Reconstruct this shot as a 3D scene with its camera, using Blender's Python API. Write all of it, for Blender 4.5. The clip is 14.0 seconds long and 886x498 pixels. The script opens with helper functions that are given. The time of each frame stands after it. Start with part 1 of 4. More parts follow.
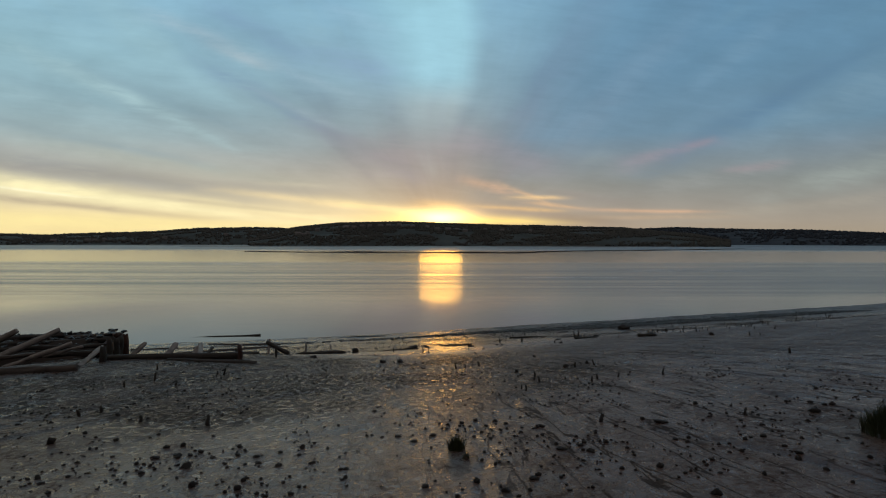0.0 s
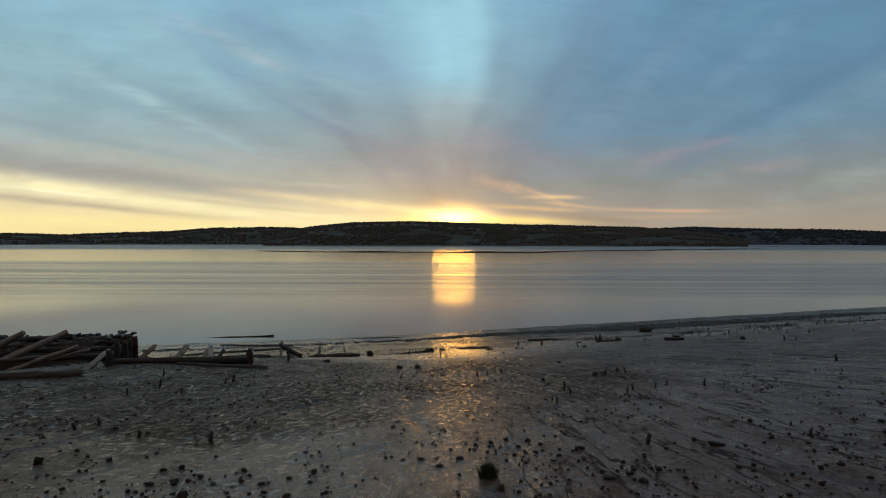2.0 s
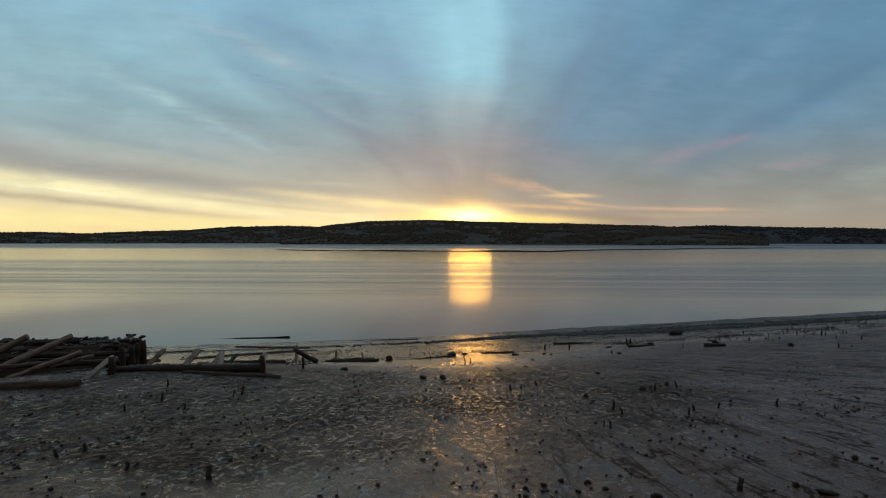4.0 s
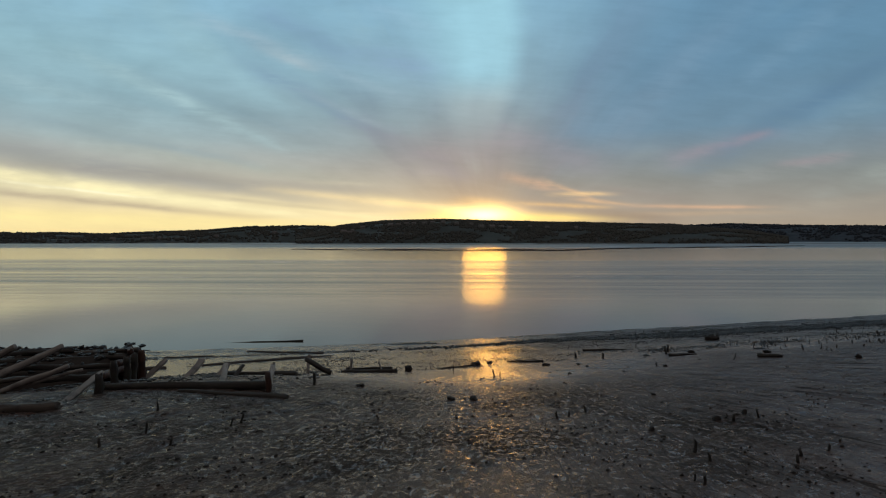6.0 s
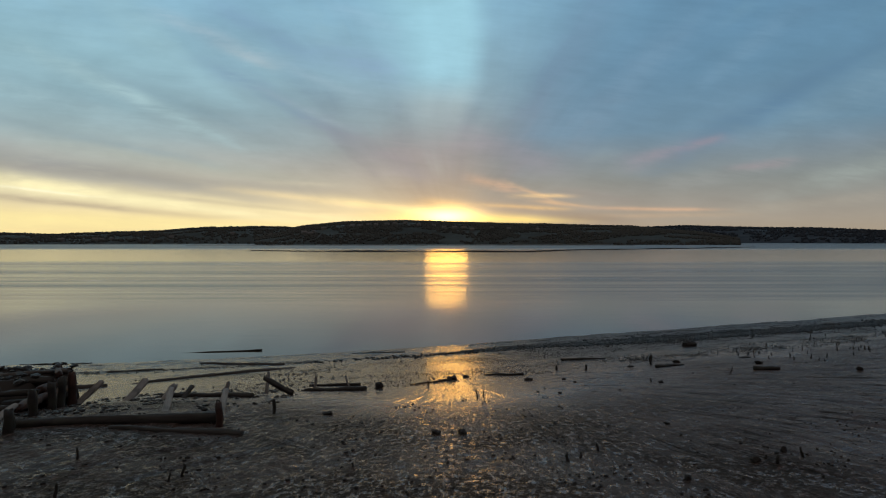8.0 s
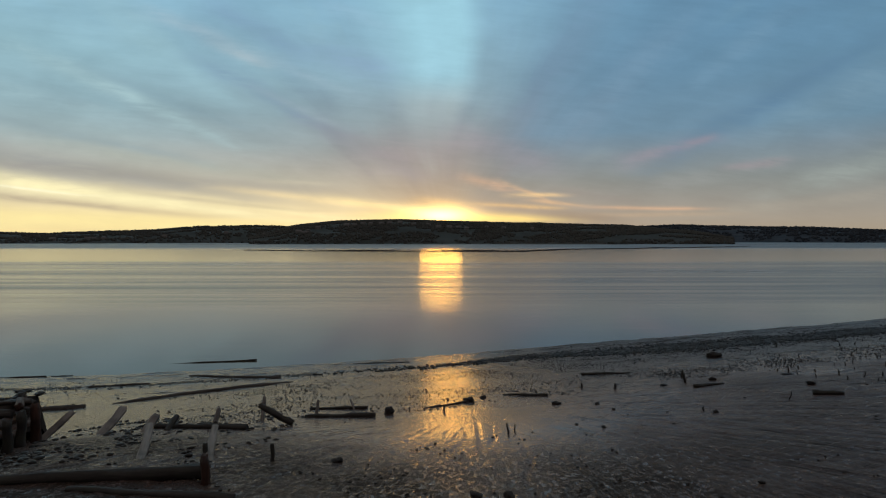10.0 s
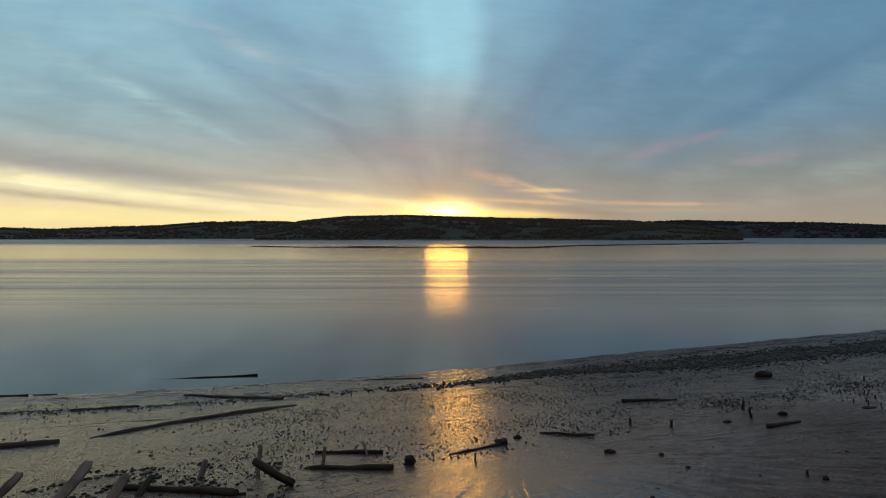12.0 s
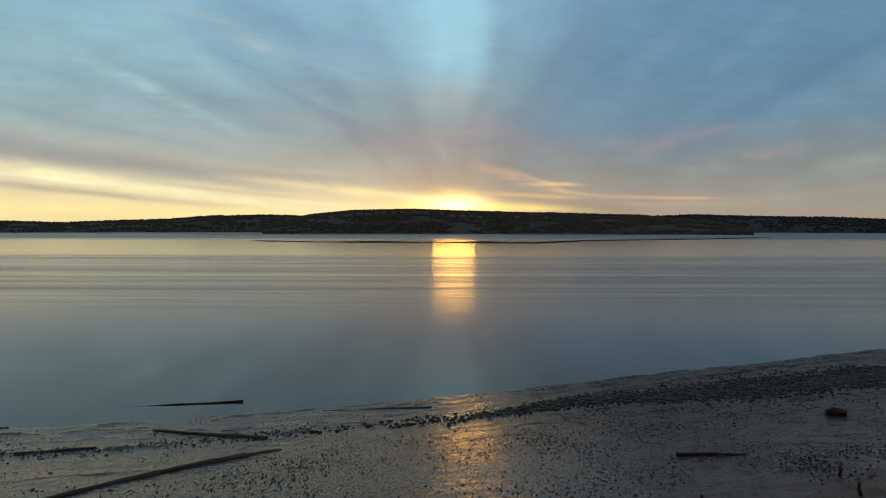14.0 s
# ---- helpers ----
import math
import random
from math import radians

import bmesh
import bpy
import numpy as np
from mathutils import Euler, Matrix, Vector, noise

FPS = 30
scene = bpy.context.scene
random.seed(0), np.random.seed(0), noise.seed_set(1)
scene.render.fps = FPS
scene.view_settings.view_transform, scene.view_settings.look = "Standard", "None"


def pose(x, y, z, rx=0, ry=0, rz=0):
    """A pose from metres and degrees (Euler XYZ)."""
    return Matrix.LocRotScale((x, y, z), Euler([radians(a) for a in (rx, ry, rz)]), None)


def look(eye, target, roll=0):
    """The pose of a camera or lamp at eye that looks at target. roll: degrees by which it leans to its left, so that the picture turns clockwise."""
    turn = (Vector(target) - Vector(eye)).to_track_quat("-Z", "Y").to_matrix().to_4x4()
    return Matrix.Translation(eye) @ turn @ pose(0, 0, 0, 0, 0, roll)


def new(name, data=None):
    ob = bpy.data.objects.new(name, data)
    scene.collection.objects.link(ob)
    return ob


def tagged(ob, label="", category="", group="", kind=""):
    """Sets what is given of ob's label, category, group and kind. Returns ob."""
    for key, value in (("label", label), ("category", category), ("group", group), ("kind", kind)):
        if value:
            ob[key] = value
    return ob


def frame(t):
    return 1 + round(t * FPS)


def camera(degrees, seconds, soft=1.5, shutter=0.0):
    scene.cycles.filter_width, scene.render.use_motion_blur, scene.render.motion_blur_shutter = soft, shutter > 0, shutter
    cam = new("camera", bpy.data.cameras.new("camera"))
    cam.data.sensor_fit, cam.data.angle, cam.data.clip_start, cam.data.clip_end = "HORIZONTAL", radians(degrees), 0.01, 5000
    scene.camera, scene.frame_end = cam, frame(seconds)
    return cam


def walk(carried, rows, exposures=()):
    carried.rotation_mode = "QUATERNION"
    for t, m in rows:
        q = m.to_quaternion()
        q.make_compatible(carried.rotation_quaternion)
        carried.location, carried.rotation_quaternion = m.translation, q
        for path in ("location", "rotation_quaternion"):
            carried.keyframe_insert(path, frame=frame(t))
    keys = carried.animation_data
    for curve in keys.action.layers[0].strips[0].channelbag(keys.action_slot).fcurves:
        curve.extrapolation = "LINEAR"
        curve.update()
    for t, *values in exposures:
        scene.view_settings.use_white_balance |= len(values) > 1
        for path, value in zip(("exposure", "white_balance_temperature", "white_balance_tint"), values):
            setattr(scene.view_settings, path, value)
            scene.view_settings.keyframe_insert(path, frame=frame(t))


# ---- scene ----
cam = camera(73.7, 14.0, soft=1.1)
PATH = [
    (0, (-0.133, 2.852, 7.481), (-0.093, 4.851, 7.459), 0.1),
    (0.5, (-0.173, 3.071, 7.479), (-0.141, 5.071, 7.457), 0.1),
    (1, (-0.223, 3.296, 7.473), (-0.2, 5.296, 7.451), 0.1),
    (1.5, (-0.278, 3.522, 7.469), (-0.267, 5.522, 7.448), 0.1),
    (2, (-0.305, 3.777, 7.474), (-0.31, 5.776, 7.451), 0.1),
    (2.5, (-0.369, 4.077, 7.462), (-0.388, 6.076, 7.439), 0.1),
    (3, (-0.436, 4.411, 7.471), (-0.467, 6.411, 7.446), 0.1),
    (3.5, (-0.515, 4.789, 7.469), (-0.56, 6.789, 7.444), 0.0),
    (4, (-0.614, 5.203, 7.484), (-0.673, 7.202, 7.457), 0.1),
    (6.5, (-1.157, 7.739, 7.559), (-1.268, 9.736, 7.528), -0.1),
    (7, (-1.281, 8.201, 7.602), (-1.381, 10.198, 7.571), -0.0),
    (7.5, (-1.433, 8.687, 7.631), (-1.467, 10.687, 7.601), 0.0),
    (8, (-1.582, 9.187, 7.653), (-1.562, 11.187, 7.626), -0.0),
    (10.5, (-2.481, 12.256, 8.039), (-2.442, 14.255, 8.006), 0.0),
    (11, (-2.631, 13.008, 8.181), (-2.601, 15.007, 8.143), -0.0),
    (11.5, (-2.805, 13.852, 8.324), (-2.779, 15.852, 8.282), -0.1),
    (12, (-2.938, 14.785, 8.465), (-2.919, 16.784, 8.42), -0.0),
    (12.5, (-3.073, 15.809, 8.612), (-3.06, 17.809, 8.562), 0.0),
    (13, (-3.086, 16.938, 8.773), (-3.083, 18.938, 8.718), 0.0),
    (13.5, (-3.231, 18.195, 8.975), (-3.227, 20.194, 8.914), 0.1),
    (14, (-3.119, 19.394, 9.181), (-3.124, 21.393, 9.115), 0.1),
]
walk(cam, [(t, look(eye, target, roll)) for t, eye, target, roll in PATH])


# ---------------------------------------------------------------- node tools
def srgb(r, g, b):
    return tuple(((c / 255 + 0.055) / 1.055) ** 2.4 if c > 10 else c / 255 / 12.92 for c in (r, g, b)) + (1.0,)


class Graph:
    """Short calls for building a node tree."""

    def __init__(self, tree):
        self.t = tree

    def node(self, kind, **props):
        n = self.t.nodes.new(kind)
        for k, v in props.items():
            setattr(n, k, v)
        return n

    def link(self, a, b):
        if isinstance(a, (int, float, tuple)):
            b.default_value = a
        else:
            self.t.links.new(a, b)

    def m(self, op, a, b=0.0, c=0.0):
        n = self.node("ShaderNodeMath", operation=op)
        for k, v in enumerate((a, b, c)):
            self.link(v, n.inputs[k])
        return n.outputs[0]

    def smooth(self, a, lo, hi, x=0.0, y=1.0):
        n = self.node("ShaderNodeMapRange", interpolation_type="SMOOTHSTEP")
        for k, v in enumerate((a, lo, hi, x, y)):
            self.link(v, n.inputs[k])
        return n.outputs[0]

    def bell(self, a, mid, wide):
        d = self.m("DIVIDE", self.m("SUBTRACT", a, mid), wide)
        return self.m("EXPONENT", self.m("MULTIPLY", self.m("MULTIPLY", d, d), -1.0))

    def ramp(self, fac, stops):
        n = self.node("ShaderNodeValToRGB")
        e = n.color_ramp.elements
        while len(e) < len(stops):
            e.new(0.5)
        for k, (p, c) in enumerate(stops):
            e[k].position, e[k].color = p, c
        self.link(fac, n.inputs[0])
        return n.outputs[0]

    def mix(self, fac, a, b, how="MIX"):
        n = self.node("ShaderNodeMix", data_type="RGBA", blend_type=how)
        self.link(fac, n.inputs[0])
        self.link(a, n.inputs[6])
        self.link(b, n.inputs[7])
        return n.outputs[2]

    def xyz(self, x, y, z):
        n = self.node("ShaderNodeCombineXYZ")
        for k, v in enumerate((x, y, z)):
            self.link(v, n.inputs[k])
        return n.outputs[0]

    def noise(self, vec, scale, detail=4.0, rough=0.55, stretch=None, warp=0.0):
        if stretch:
            mp = self.node("ShaderNodeMapping")
            self.link(vec, mp.inputs[0])
            mp.inputs[3].default_value = stretch
            vec = mp.outputs[0]
        n = self.node("ShaderNodeTexNoise")
        self.link(vec, n.inputs["Vector"])
        n.inputs["Scale"].default_value, n.inputs["Detail"].default_value = scale, detail
        n.inputs["Roughness"].default_value, n.inputs["Distortion"].default_value = rough, warp
        return n.outputs[0]


# ---------------------------------------------------------------- sky and sun
SUN_AZ, SUN_EL = 0.9, 2.75
world = bpy.data.worlds.new("sky")
scene.world = world
world.use_nodes = True
world.node_tree.nodes.clear()
G = Graph(world.node_tree)
way = G.node("ShaderNodeTexCoord").outputs["Generated"]
sep = G.node("ShaderNodeSeparateXYZ")
G.link(way, sep.inputs[0])
dx, dy, dz = sep.outputs
dx = G.m("SUBTRACT", dx, G.m("MULTIPLY", dy, math.tan(radians(SUN_AZ))))
up = G.m("MAXIMUM", dz, 0.0)
elev = G.m("MULTIPLY", G.m("ARCSINE", up), 180 / math.pi)
fan = G.m("MULTIPLY", G.m("ARCTAN2", G.m("ADD", dz, 0.004), dx), 180 / math.pi)   # angle round the sun's point on the horizon
off = G.m("SQRT", G.m("ADD", G.m("MULTIPLY", dx, dx), G.m("MULTIPLY", up, up)))
front = G.smooth(dy, -0.1, 0.45)
# streaks that run out from the sun's place, as long cloud rolls do in perspective
soft = G.noise(way, 3.2, 2.0, 0.5, stretch=(1.0, 1.0, 1.6))
lane = G.xyz(G.m("ADD", G.m("MULTIPLY", fan, 0.05), G.m("MULTIPLY", soft, 0.9)),
             G.m("ADD", G.m("MULTIPLY", G.m("LOGARITHM", G.m("ADD", off, 0.06), 2.718), 0.8), G.m("MULTIPLY", soft, 0.5)), G.m("MULTIPLY", front, 3.0))
broad = G.noise(lane, 1.15, 2.0, 0.45, warp=0.3)
fine = G.noise(lane, 3.3, 4.0, 0.5, stretch=(1.0, 0.8, 1.0), warp=0.5)
puff = G.noise(way, 10.0, 5.0, 0.55, stretch=(1.0, 1.0, 4.0), warp=0.5)
E25 = G.m("DIVIDE", elev, 25.0)
west = G.ramp(E25, [(0.0, srgb(246, 222, 156)), (0.1, srgb(234, 216, 170)), (0.2, srgb(186, 181, 164)), (0.29, srgb(164, 169, 165)), (0.36, srgb(150, 168, 172)),
                    (0.46, srgb(136, 164, 174)), (0.62, srgb(142, 180, 193)), (0.82, srgb(138, 180, 200)), (1.0, srgb(128, 170, 196))])
mid = G.ramp(E25, [(0.0, srgb(214, 172, 110)), (0.1, srgb(190, 166, 130)), (0.17, srgb(164, 154, 138)), (0.25, srgb(150, 147, 143)), (0.35, srgb(138, 145, 149)),
                   (0.46, srgb(136, 157, 166)), (0.6, srgb(134, 168, 184)), (0.82, srgb(132, 174, 196)), (1.0, srgb(122, 166, 192))])
east = G.ramp(E25, [(0.0, srgb(164, 150, 128)), (0.08, srgb(158, 150, 138)), (0.14, srgb(146, 144, 138)), (0.22, srgb(130, 137, 137)), (0.31, srgb(119, 136, 147)),
                    (0.4, srgb(104, 137, 159)), (0.6, srgb(97, 135, 161)), (0.82, srgb(98, 139, 168)), (1.0, srgb(92, 132, 164))])
sky = G.mix(G.smooth(fan, 168.0, 110.0), west, mid)
sky = G.mix(G.smooth(fan, 84.0, 40.0), sky, east)
# cloud rolls: greyer bodies and paler gaps between them
roll = G.m("ADD", G.m("MULTIPLY", G.m("SUBTRACT", broad, 0.5), 1.9), G.m("MULTIPLY", G.m("SUBTRACT", fine, 0.5), 0.75))
roll = G.m("ADD", roll, G.m("MULTIPLY", G.m("SUBTRACT", puff, 0.5), 0.5))
body = G.smooth(roll, 0.0, 0.95)
gap = G.m("MULTIPLY", G.smooth(roll, 0.0, -0.8), G.smooth(fan, 30.0, 90.0, 0.35, 1.0))
high = G.smooth(elev, 3.0, 8.0)
sky = G.mix(G.m("MULTIPLY", body, G.m("MULTIPLY", high, 0.75)), sky, G.mix(G.smooth(elev, 6.0, 16.0), srgb(128, 130, 136), srgb(98, 126, 150)))
sky = G.mix(G.m("MULTIPLY", gap, G.m("MULTIPLY", high, 0.65)), sky, G.mix(G.smooth(elev, 5.0, 12.0), srgb(178, 180, 168), srgb(156, 194, 205)))
# the clear gap over the sun
wander = G.m("ADD", fan, G.m("MULTIPLY", G.m("SUBTRACT", soft, 0.5), 10.0))
wedge = G.m("MULTIPLY", G.smooth(wander, 77.0, 87.0), G.smooth(wander, 116.0, 95.0))
sky = G.mix(G.m("MULTIPLY", wedge, G.smooth(elev, 8.0, 18.0, 0.0, 0.82)), sky, G.mix(G.smooth(elev, 12.0, 16.0), srgb(178, 192, 192), srgb(158, 208, 224)))

# a chart of the western sky: 100 x tangent to the right of the sun's bearing, and upwards
ahead = G.m("MAXIMUM", dy, 0.2)
chart_u = G.m("MULTIPLY", G.m("DIVIDE", dx, ahead), 100.0)
chart_v = G.m("MULTIPLY", G.m("DIVIDE", dz, ahead), 100.0)
wisp = G.noise(G.xyz(G.m("MULTIPLY", chart_u, 0.05), 0.0, G.m("MULTIPLY", chart_v, 0.22)), 1.0, 4.0, 0.55, warp=0.4)
fray = G.noise(G.xyz(G.m("MULTIPLY", chart_u, 0.11), 3.0, G.m("ADD", G.m("MULTIPLY", chart_v, 0.8), G.m("MULTIPLY", chart_u, 0.08))), 1.0, 5.0, 0.6, warp=0.4)

wave = G.m("SUBTRACT", wisp, 0.5)
cloudy = G.noise(G.xyz(G.m("MULTIPLY", chart_u, 0.07), 7.0, G.m("MULTIPLY", chart_v, 0.16)), 1.0, 4.0, 0.55)
frayed = G.m("MULTIPLY", G.smooth(fray, 0.28, 0.6), G.smooth(cloudy, 0.36, 0.6, 0.35, 1.0))


def strand(base, a, b, wide_a, wide_b, colour, much, least=0.25, stray=3.4):
    """A soft strand of lit or dark cloud from a to b in the chart, frayed along its sides."""
    t = G.m("MULTIPLY_ADD", chart_u, 1 / (b[0] - a[0]), -a[0] / (b[0] - a[0]))
    tc = G.m("MINIMUM", G.m("MAXIMUM", t, 0.0), 1.0)
    wide = G.m("MULTIPLY_ADD", tc, wide_b - wide_a, wide_a)
    off_v = G.m("SUBTRACT", chart_v, G.m("MULTIPLY_ADD", tc, b[1] - a[1], a[1]))
    d = G.m("ABSOLUTE", G.m("MULTIPLY_ADD", wave, stray, G.m("DIVIDE", off_v, wide)))
    shape = G.m("EXPONENT", G.m("MULTIPLY", G.m("POWER", d, 2.0), -1.0))
    shape = G.m("MULTIPLY", shape, G.smooth(t, -0.3, 0.35))
    shape = G.m("MULTIPLY", shape, G.smooth(t, 1.3, 0.65))
    shape = G.m("MULTIPLY", shape, G.m("MULTIPLY_ADD", frayed, (1.0 - least) * much, least * much))
    return G.mix(shape, base, colour)


# low bright bands on the west side
sky = strand(sky, (-105.4, 14.1), (-23.2, 3.0), 2.49, 0.67, srgb(255, 244, 192), 0.95, 0.7, 1.2)
sky = strand(sky, (-105.4, 4.7), (-27.1, 2.4), 2.49, 0.96, srgb(253, 234, 166), 0.95, 0.75, 1.0)
sky = strand(sky, (-95.9, 9.5), (-40.4, 4.0), 0.67, 0.48, srgb(176, 162, 140), 0.75, 0.5, 1.6)
sky = strand(sky, (-86.3, 10.6), (-59.6, 7.4), 0.29, 0.19, srgb(255, 250, 215), 0.6, 0.4, 2.0)
sky = strand(sky, (-45.2, 7.4), (-15.6, 3.5), 0.76, 0.57, srgb(255, 240, 186), 0.8, 0.6, 1.6)
sky = strand(sky, (-36.6, 8.7), (-1.2, 4.7), 0.57, 0.67, srgb(250, 226, 172), 0.85, 0.45, 2.0)
sky = strand(sky, (-19.4, 7.4), (-0.3, 4.3), 0.67, 0.76, srgb(253, 230, 168), 0.7, 0.5, 1.6)
sky = strand(sky, (-29.9, 9.9), (-19.4, 9.5), 0.38, 0.38, srgb(214, 205, 180), 0.55, 0.4, 1.6)
sky = strand(sky, (-52.9, 8.0), (-23.2, 4.9), 0.48, 0.38, srgb(158, 150, 140), 0.5, 0.4, 1.6)
# grey shelf over the bright bands
sky = strand(sky, (-105.4, 19.5), (-32.8, 7.4), 2.1, 1.24, srgb(142, 145, 146), 0.7, 0.45, 1.4)
sky = strand(sky, (-95.9, 14.7), (-9.8, 7.4), 0.86, 0.86, srgb(150, 146, 142), 0.5, 0.4, 1.6)
sky = strand(sky, (-63.4, 16.0), (-23.2, 9.9), 1.15, 0.76, srgb(172, 178, 166), 0.5, 0.35, 1.8)
# lit strands beside and over the sun
sky = strand(sky, (-9.8, 3.9), (20.3, 3.5), 1.24, 0.57, srgb(255, 228, 140), 0.95, 0.8, 0.6)
sky = strand(sky, (-4.1, 6.4), (5.4, 5.4), 0.96, 0.76, srgb(246, 204, 140), 0.5, 0.4, 1.4)
sky = strand(sky, (3.7, 10.6), (12.1, 8.7), 0.86, 0.76, srgb(208, 170, 142), 0.75, 0.35, 2.0)
sky = strand(sky, (9.8, 10.2), (18.8, 6.4), 0.48, 0.38, srgb(222, 182, 142), 0.5, 0.3, 2.6)
sky = strand(sky, (11.7, 7.6), (21.2, 7.6), 0.38, 0.29, srgb(244, 206, 150), 0.75, 0.3, 2.0)
sky = strand(sky, (6.4, 6.2), (19.8, 5.4), 0.38, 0.38, srgb(238, 196, 134), 0.7, 0.4, 2.0)
sky = strand(sky, (15.0, 6.8), (24.6, 5.8), 0.38, 0.29, srgb(214, 178, 140), 0.6, 0.4, 2.0)
sky = strand(sky, (17.4, 4.3), (31.3, 3.5), 0.86, 0.76, srgb(140, 131, 120), 0.75, 0.6, 1.2)
sky = strand(sky, (26.5, 5.5), (45.6, 5.3), 0.33, 0.29, srgb(216, 176, 144), 0.8, 0.5, 1.4)
sky = strand(sky, (28.4, 4.3), (49.4, 4.5), 0.38, 0.38, srgb(194, 168, 140), 0.6, 0.5, 1.4)
sky = strand(sky, (18.8, 8.5), (33.2, 6.4), 0.76, 0.67, srgb(140, 134, 132), 0.45, 0.4, 1.6)
# pink touches and pale streaks to the east
sky = strand(sky, (31.3, 13.3), (46.6, 17.3), 1.24, 0.86, srgb(160, 142, 152), 0.55, 0.3, 2.0)
sky = strand(sky, (41.3, 16.0), (46.6, 17.7), 0.76, 0.57, srgb(182, 150, 152), 0.45, 0.35, 1.8)
sky = strand(sky, (48.5, 12.5), (59.0, 13.5), 0.76, 0.67, srgb(160, 142, 148), 0.55, 0.4, 1.6)
sky = strand(sky, (24.6, 7.4), (59.0, 13.1), 1.24, 1.15, srgb(146, 150, 150), 0.45, 0.35, 1.6)
sky = strand(sky, (55.2, 7.4), (85.8, 17.1), 1.91, 2.87, srgb(152, 162, 158), 0.55, 0.45, 1.4)
sky = strand(sky, (36.0, 3.3), (76.2, 8.0), 0.76, 0.96, srgb(164, 158, 146), 0.5, 0.45, 1.4)
sky = strand(sky, (53.3, 16.6), (81.0, 30.5), 3.25, 4.4, srgb(122, 150, 166), 0.35, 0.4, 1.4)
sky = strand(sky, (35.1, 11.9), (64.7, 29.5), 2.1, 2.87, srgb(88, 120, 146), 0.5, 0.4, 1.4)
sky = strand(sky, (40.8, 24.3), (59.0, 39.1), 1.91, 2.49, srgb(118, 152, 176), 0.3, 0.35, 1.4)
sky = strand(sky, (50.4, 20.5), (80.0, 37.2), 1.72, 2.49, srgb(84, 118, 146), 0.5, 0.4, 1.4)
sky = strand(sky, (19.8, 17.1), (43.7, 39.1), 2.87, 4.78, srgb(122, 152, 174), 0.28, 0.35, 1.4)
sky = strand(sky, (12.1, 16.2), (27.4, 40.1), 5.74, 6.69, srgb(110, 138, 164), 0.3, 0.5, 1.2)
# streaks high on the west side
sky = strand(sky, (-71.0, 32.6), (-34.7, 16.0), 1.63, 1.15, srgb(170, 200, 204), 0.6, 0.35, 1.6)
sky = strand(sky, (-88.2, 29.5), (-48.1, 18.8), 1.53, 1.15, srgb(160, 188, 194), 0.4, 0.35, 1.6)
sky = strand(sky, (-86.3, 22.8), (-36.6, 12.3), 1.15, 0.86, srgb(130, 152, 162), 0.45, 0.35, 1.6)
sky = strand(sky, (-59.6, 28.6), (-32.8, 18.8), 0.86, 0.76, srgb(126, 154, 168), 0.4, 0.35, 1.6)
sky = strand(sky, (-49.0, 38.1), (-29.0, 30.3), 1.43, 1.15, srgb(164, 182, 192), 0.5, 0.3, 1.6)
sky = strand(sky, (-38.5, 32.8), (-29.0, 29.2), 0.86, 0.76, srgb(174, 186, 192), 0.4, 0.35, 1.4)
sky = strand(sky, (-41.4, 30.7), (-17.5, 18.1), 1.63, 1.43, srgb(112, 140, 164), 0.62, 0.35, 1.5)
sky = strand(sky, (-23.2, 20.5), (-4.1, 11.4), 1.72, 1.72, srgb(134, 136, 148), 0.5, 0.4, 1.4)
sky = strand(sky, (-38.5, 39.1), (-23.2, 31.5), 2.1, 2.1, srgb(118, 148, 178), 0.5, 0.4, 1.4)
sky = strand(sky, (-23.2, 32.2), (-7.9, 28.4), 2.29, 2.1, srgb(126, 154, 186), 0.45, 0.4, 1.4)
sky = strand(sky, (-31.8, 25.7), (-15.6, 18.5), 0.76, 0.76, srgb(160, 180, 188), 0.35, 0.35, 1.6)
sky = strand(sky, (-27.1, 29.5), (-10.8, 22.8), 0.96, 0.86, srgb(152, 178, 192), 0.35, 0.35, 1.6)
sky = strand(sky, (-19.4, 39.1), (-7.9, 35.3), 1.34, 1.34, srgb(150, 184, 204), 0.35, 0.35, 1.6)
# mauve veil over the sun
sky = strand(sky, (-15.6, 13.8), (7.4, 16.0), 2.87, 3.25, srgb(152, 144, 148), 0.4, 0.5, 1.2)
sky = strand(sky, (2.6, 18.1), (19.8, 12.3), 2.49, 1.91, srgb(140, 138, 150), 0.45, 0.5, 1.3)
# fine rolls and veils over it all
veil = G.m("ADD", G.m("MULTIPLY", G.m("SUBTRACT", fine, 0.5), 0.16), G.m("MULTIPLY", G.m("SUBTRACT", cloudy, 0.5), 0.4))
veil = G.m("ADD", G.m("ADD", veil, 1.03), G.m("MULTIPLY", G.m("SUBTRACT", fray, 0.5), 0.16))
sky = G.mix(G.smooth(elev, 0.5, 6.0, 0.35, 1.0), sky, G.mix(1.0, sky, G.xyz(veil, veil, veil), "MULTIPLY"))
# the side away from the sunset is plainer
sky = G.mix(front, srgb(108, 102, 106), sky)
# grey cloud overhead
sky = G.mix(G.smooth(elev, 27.0, 50.0), sky, srgb(140, 136, 134))
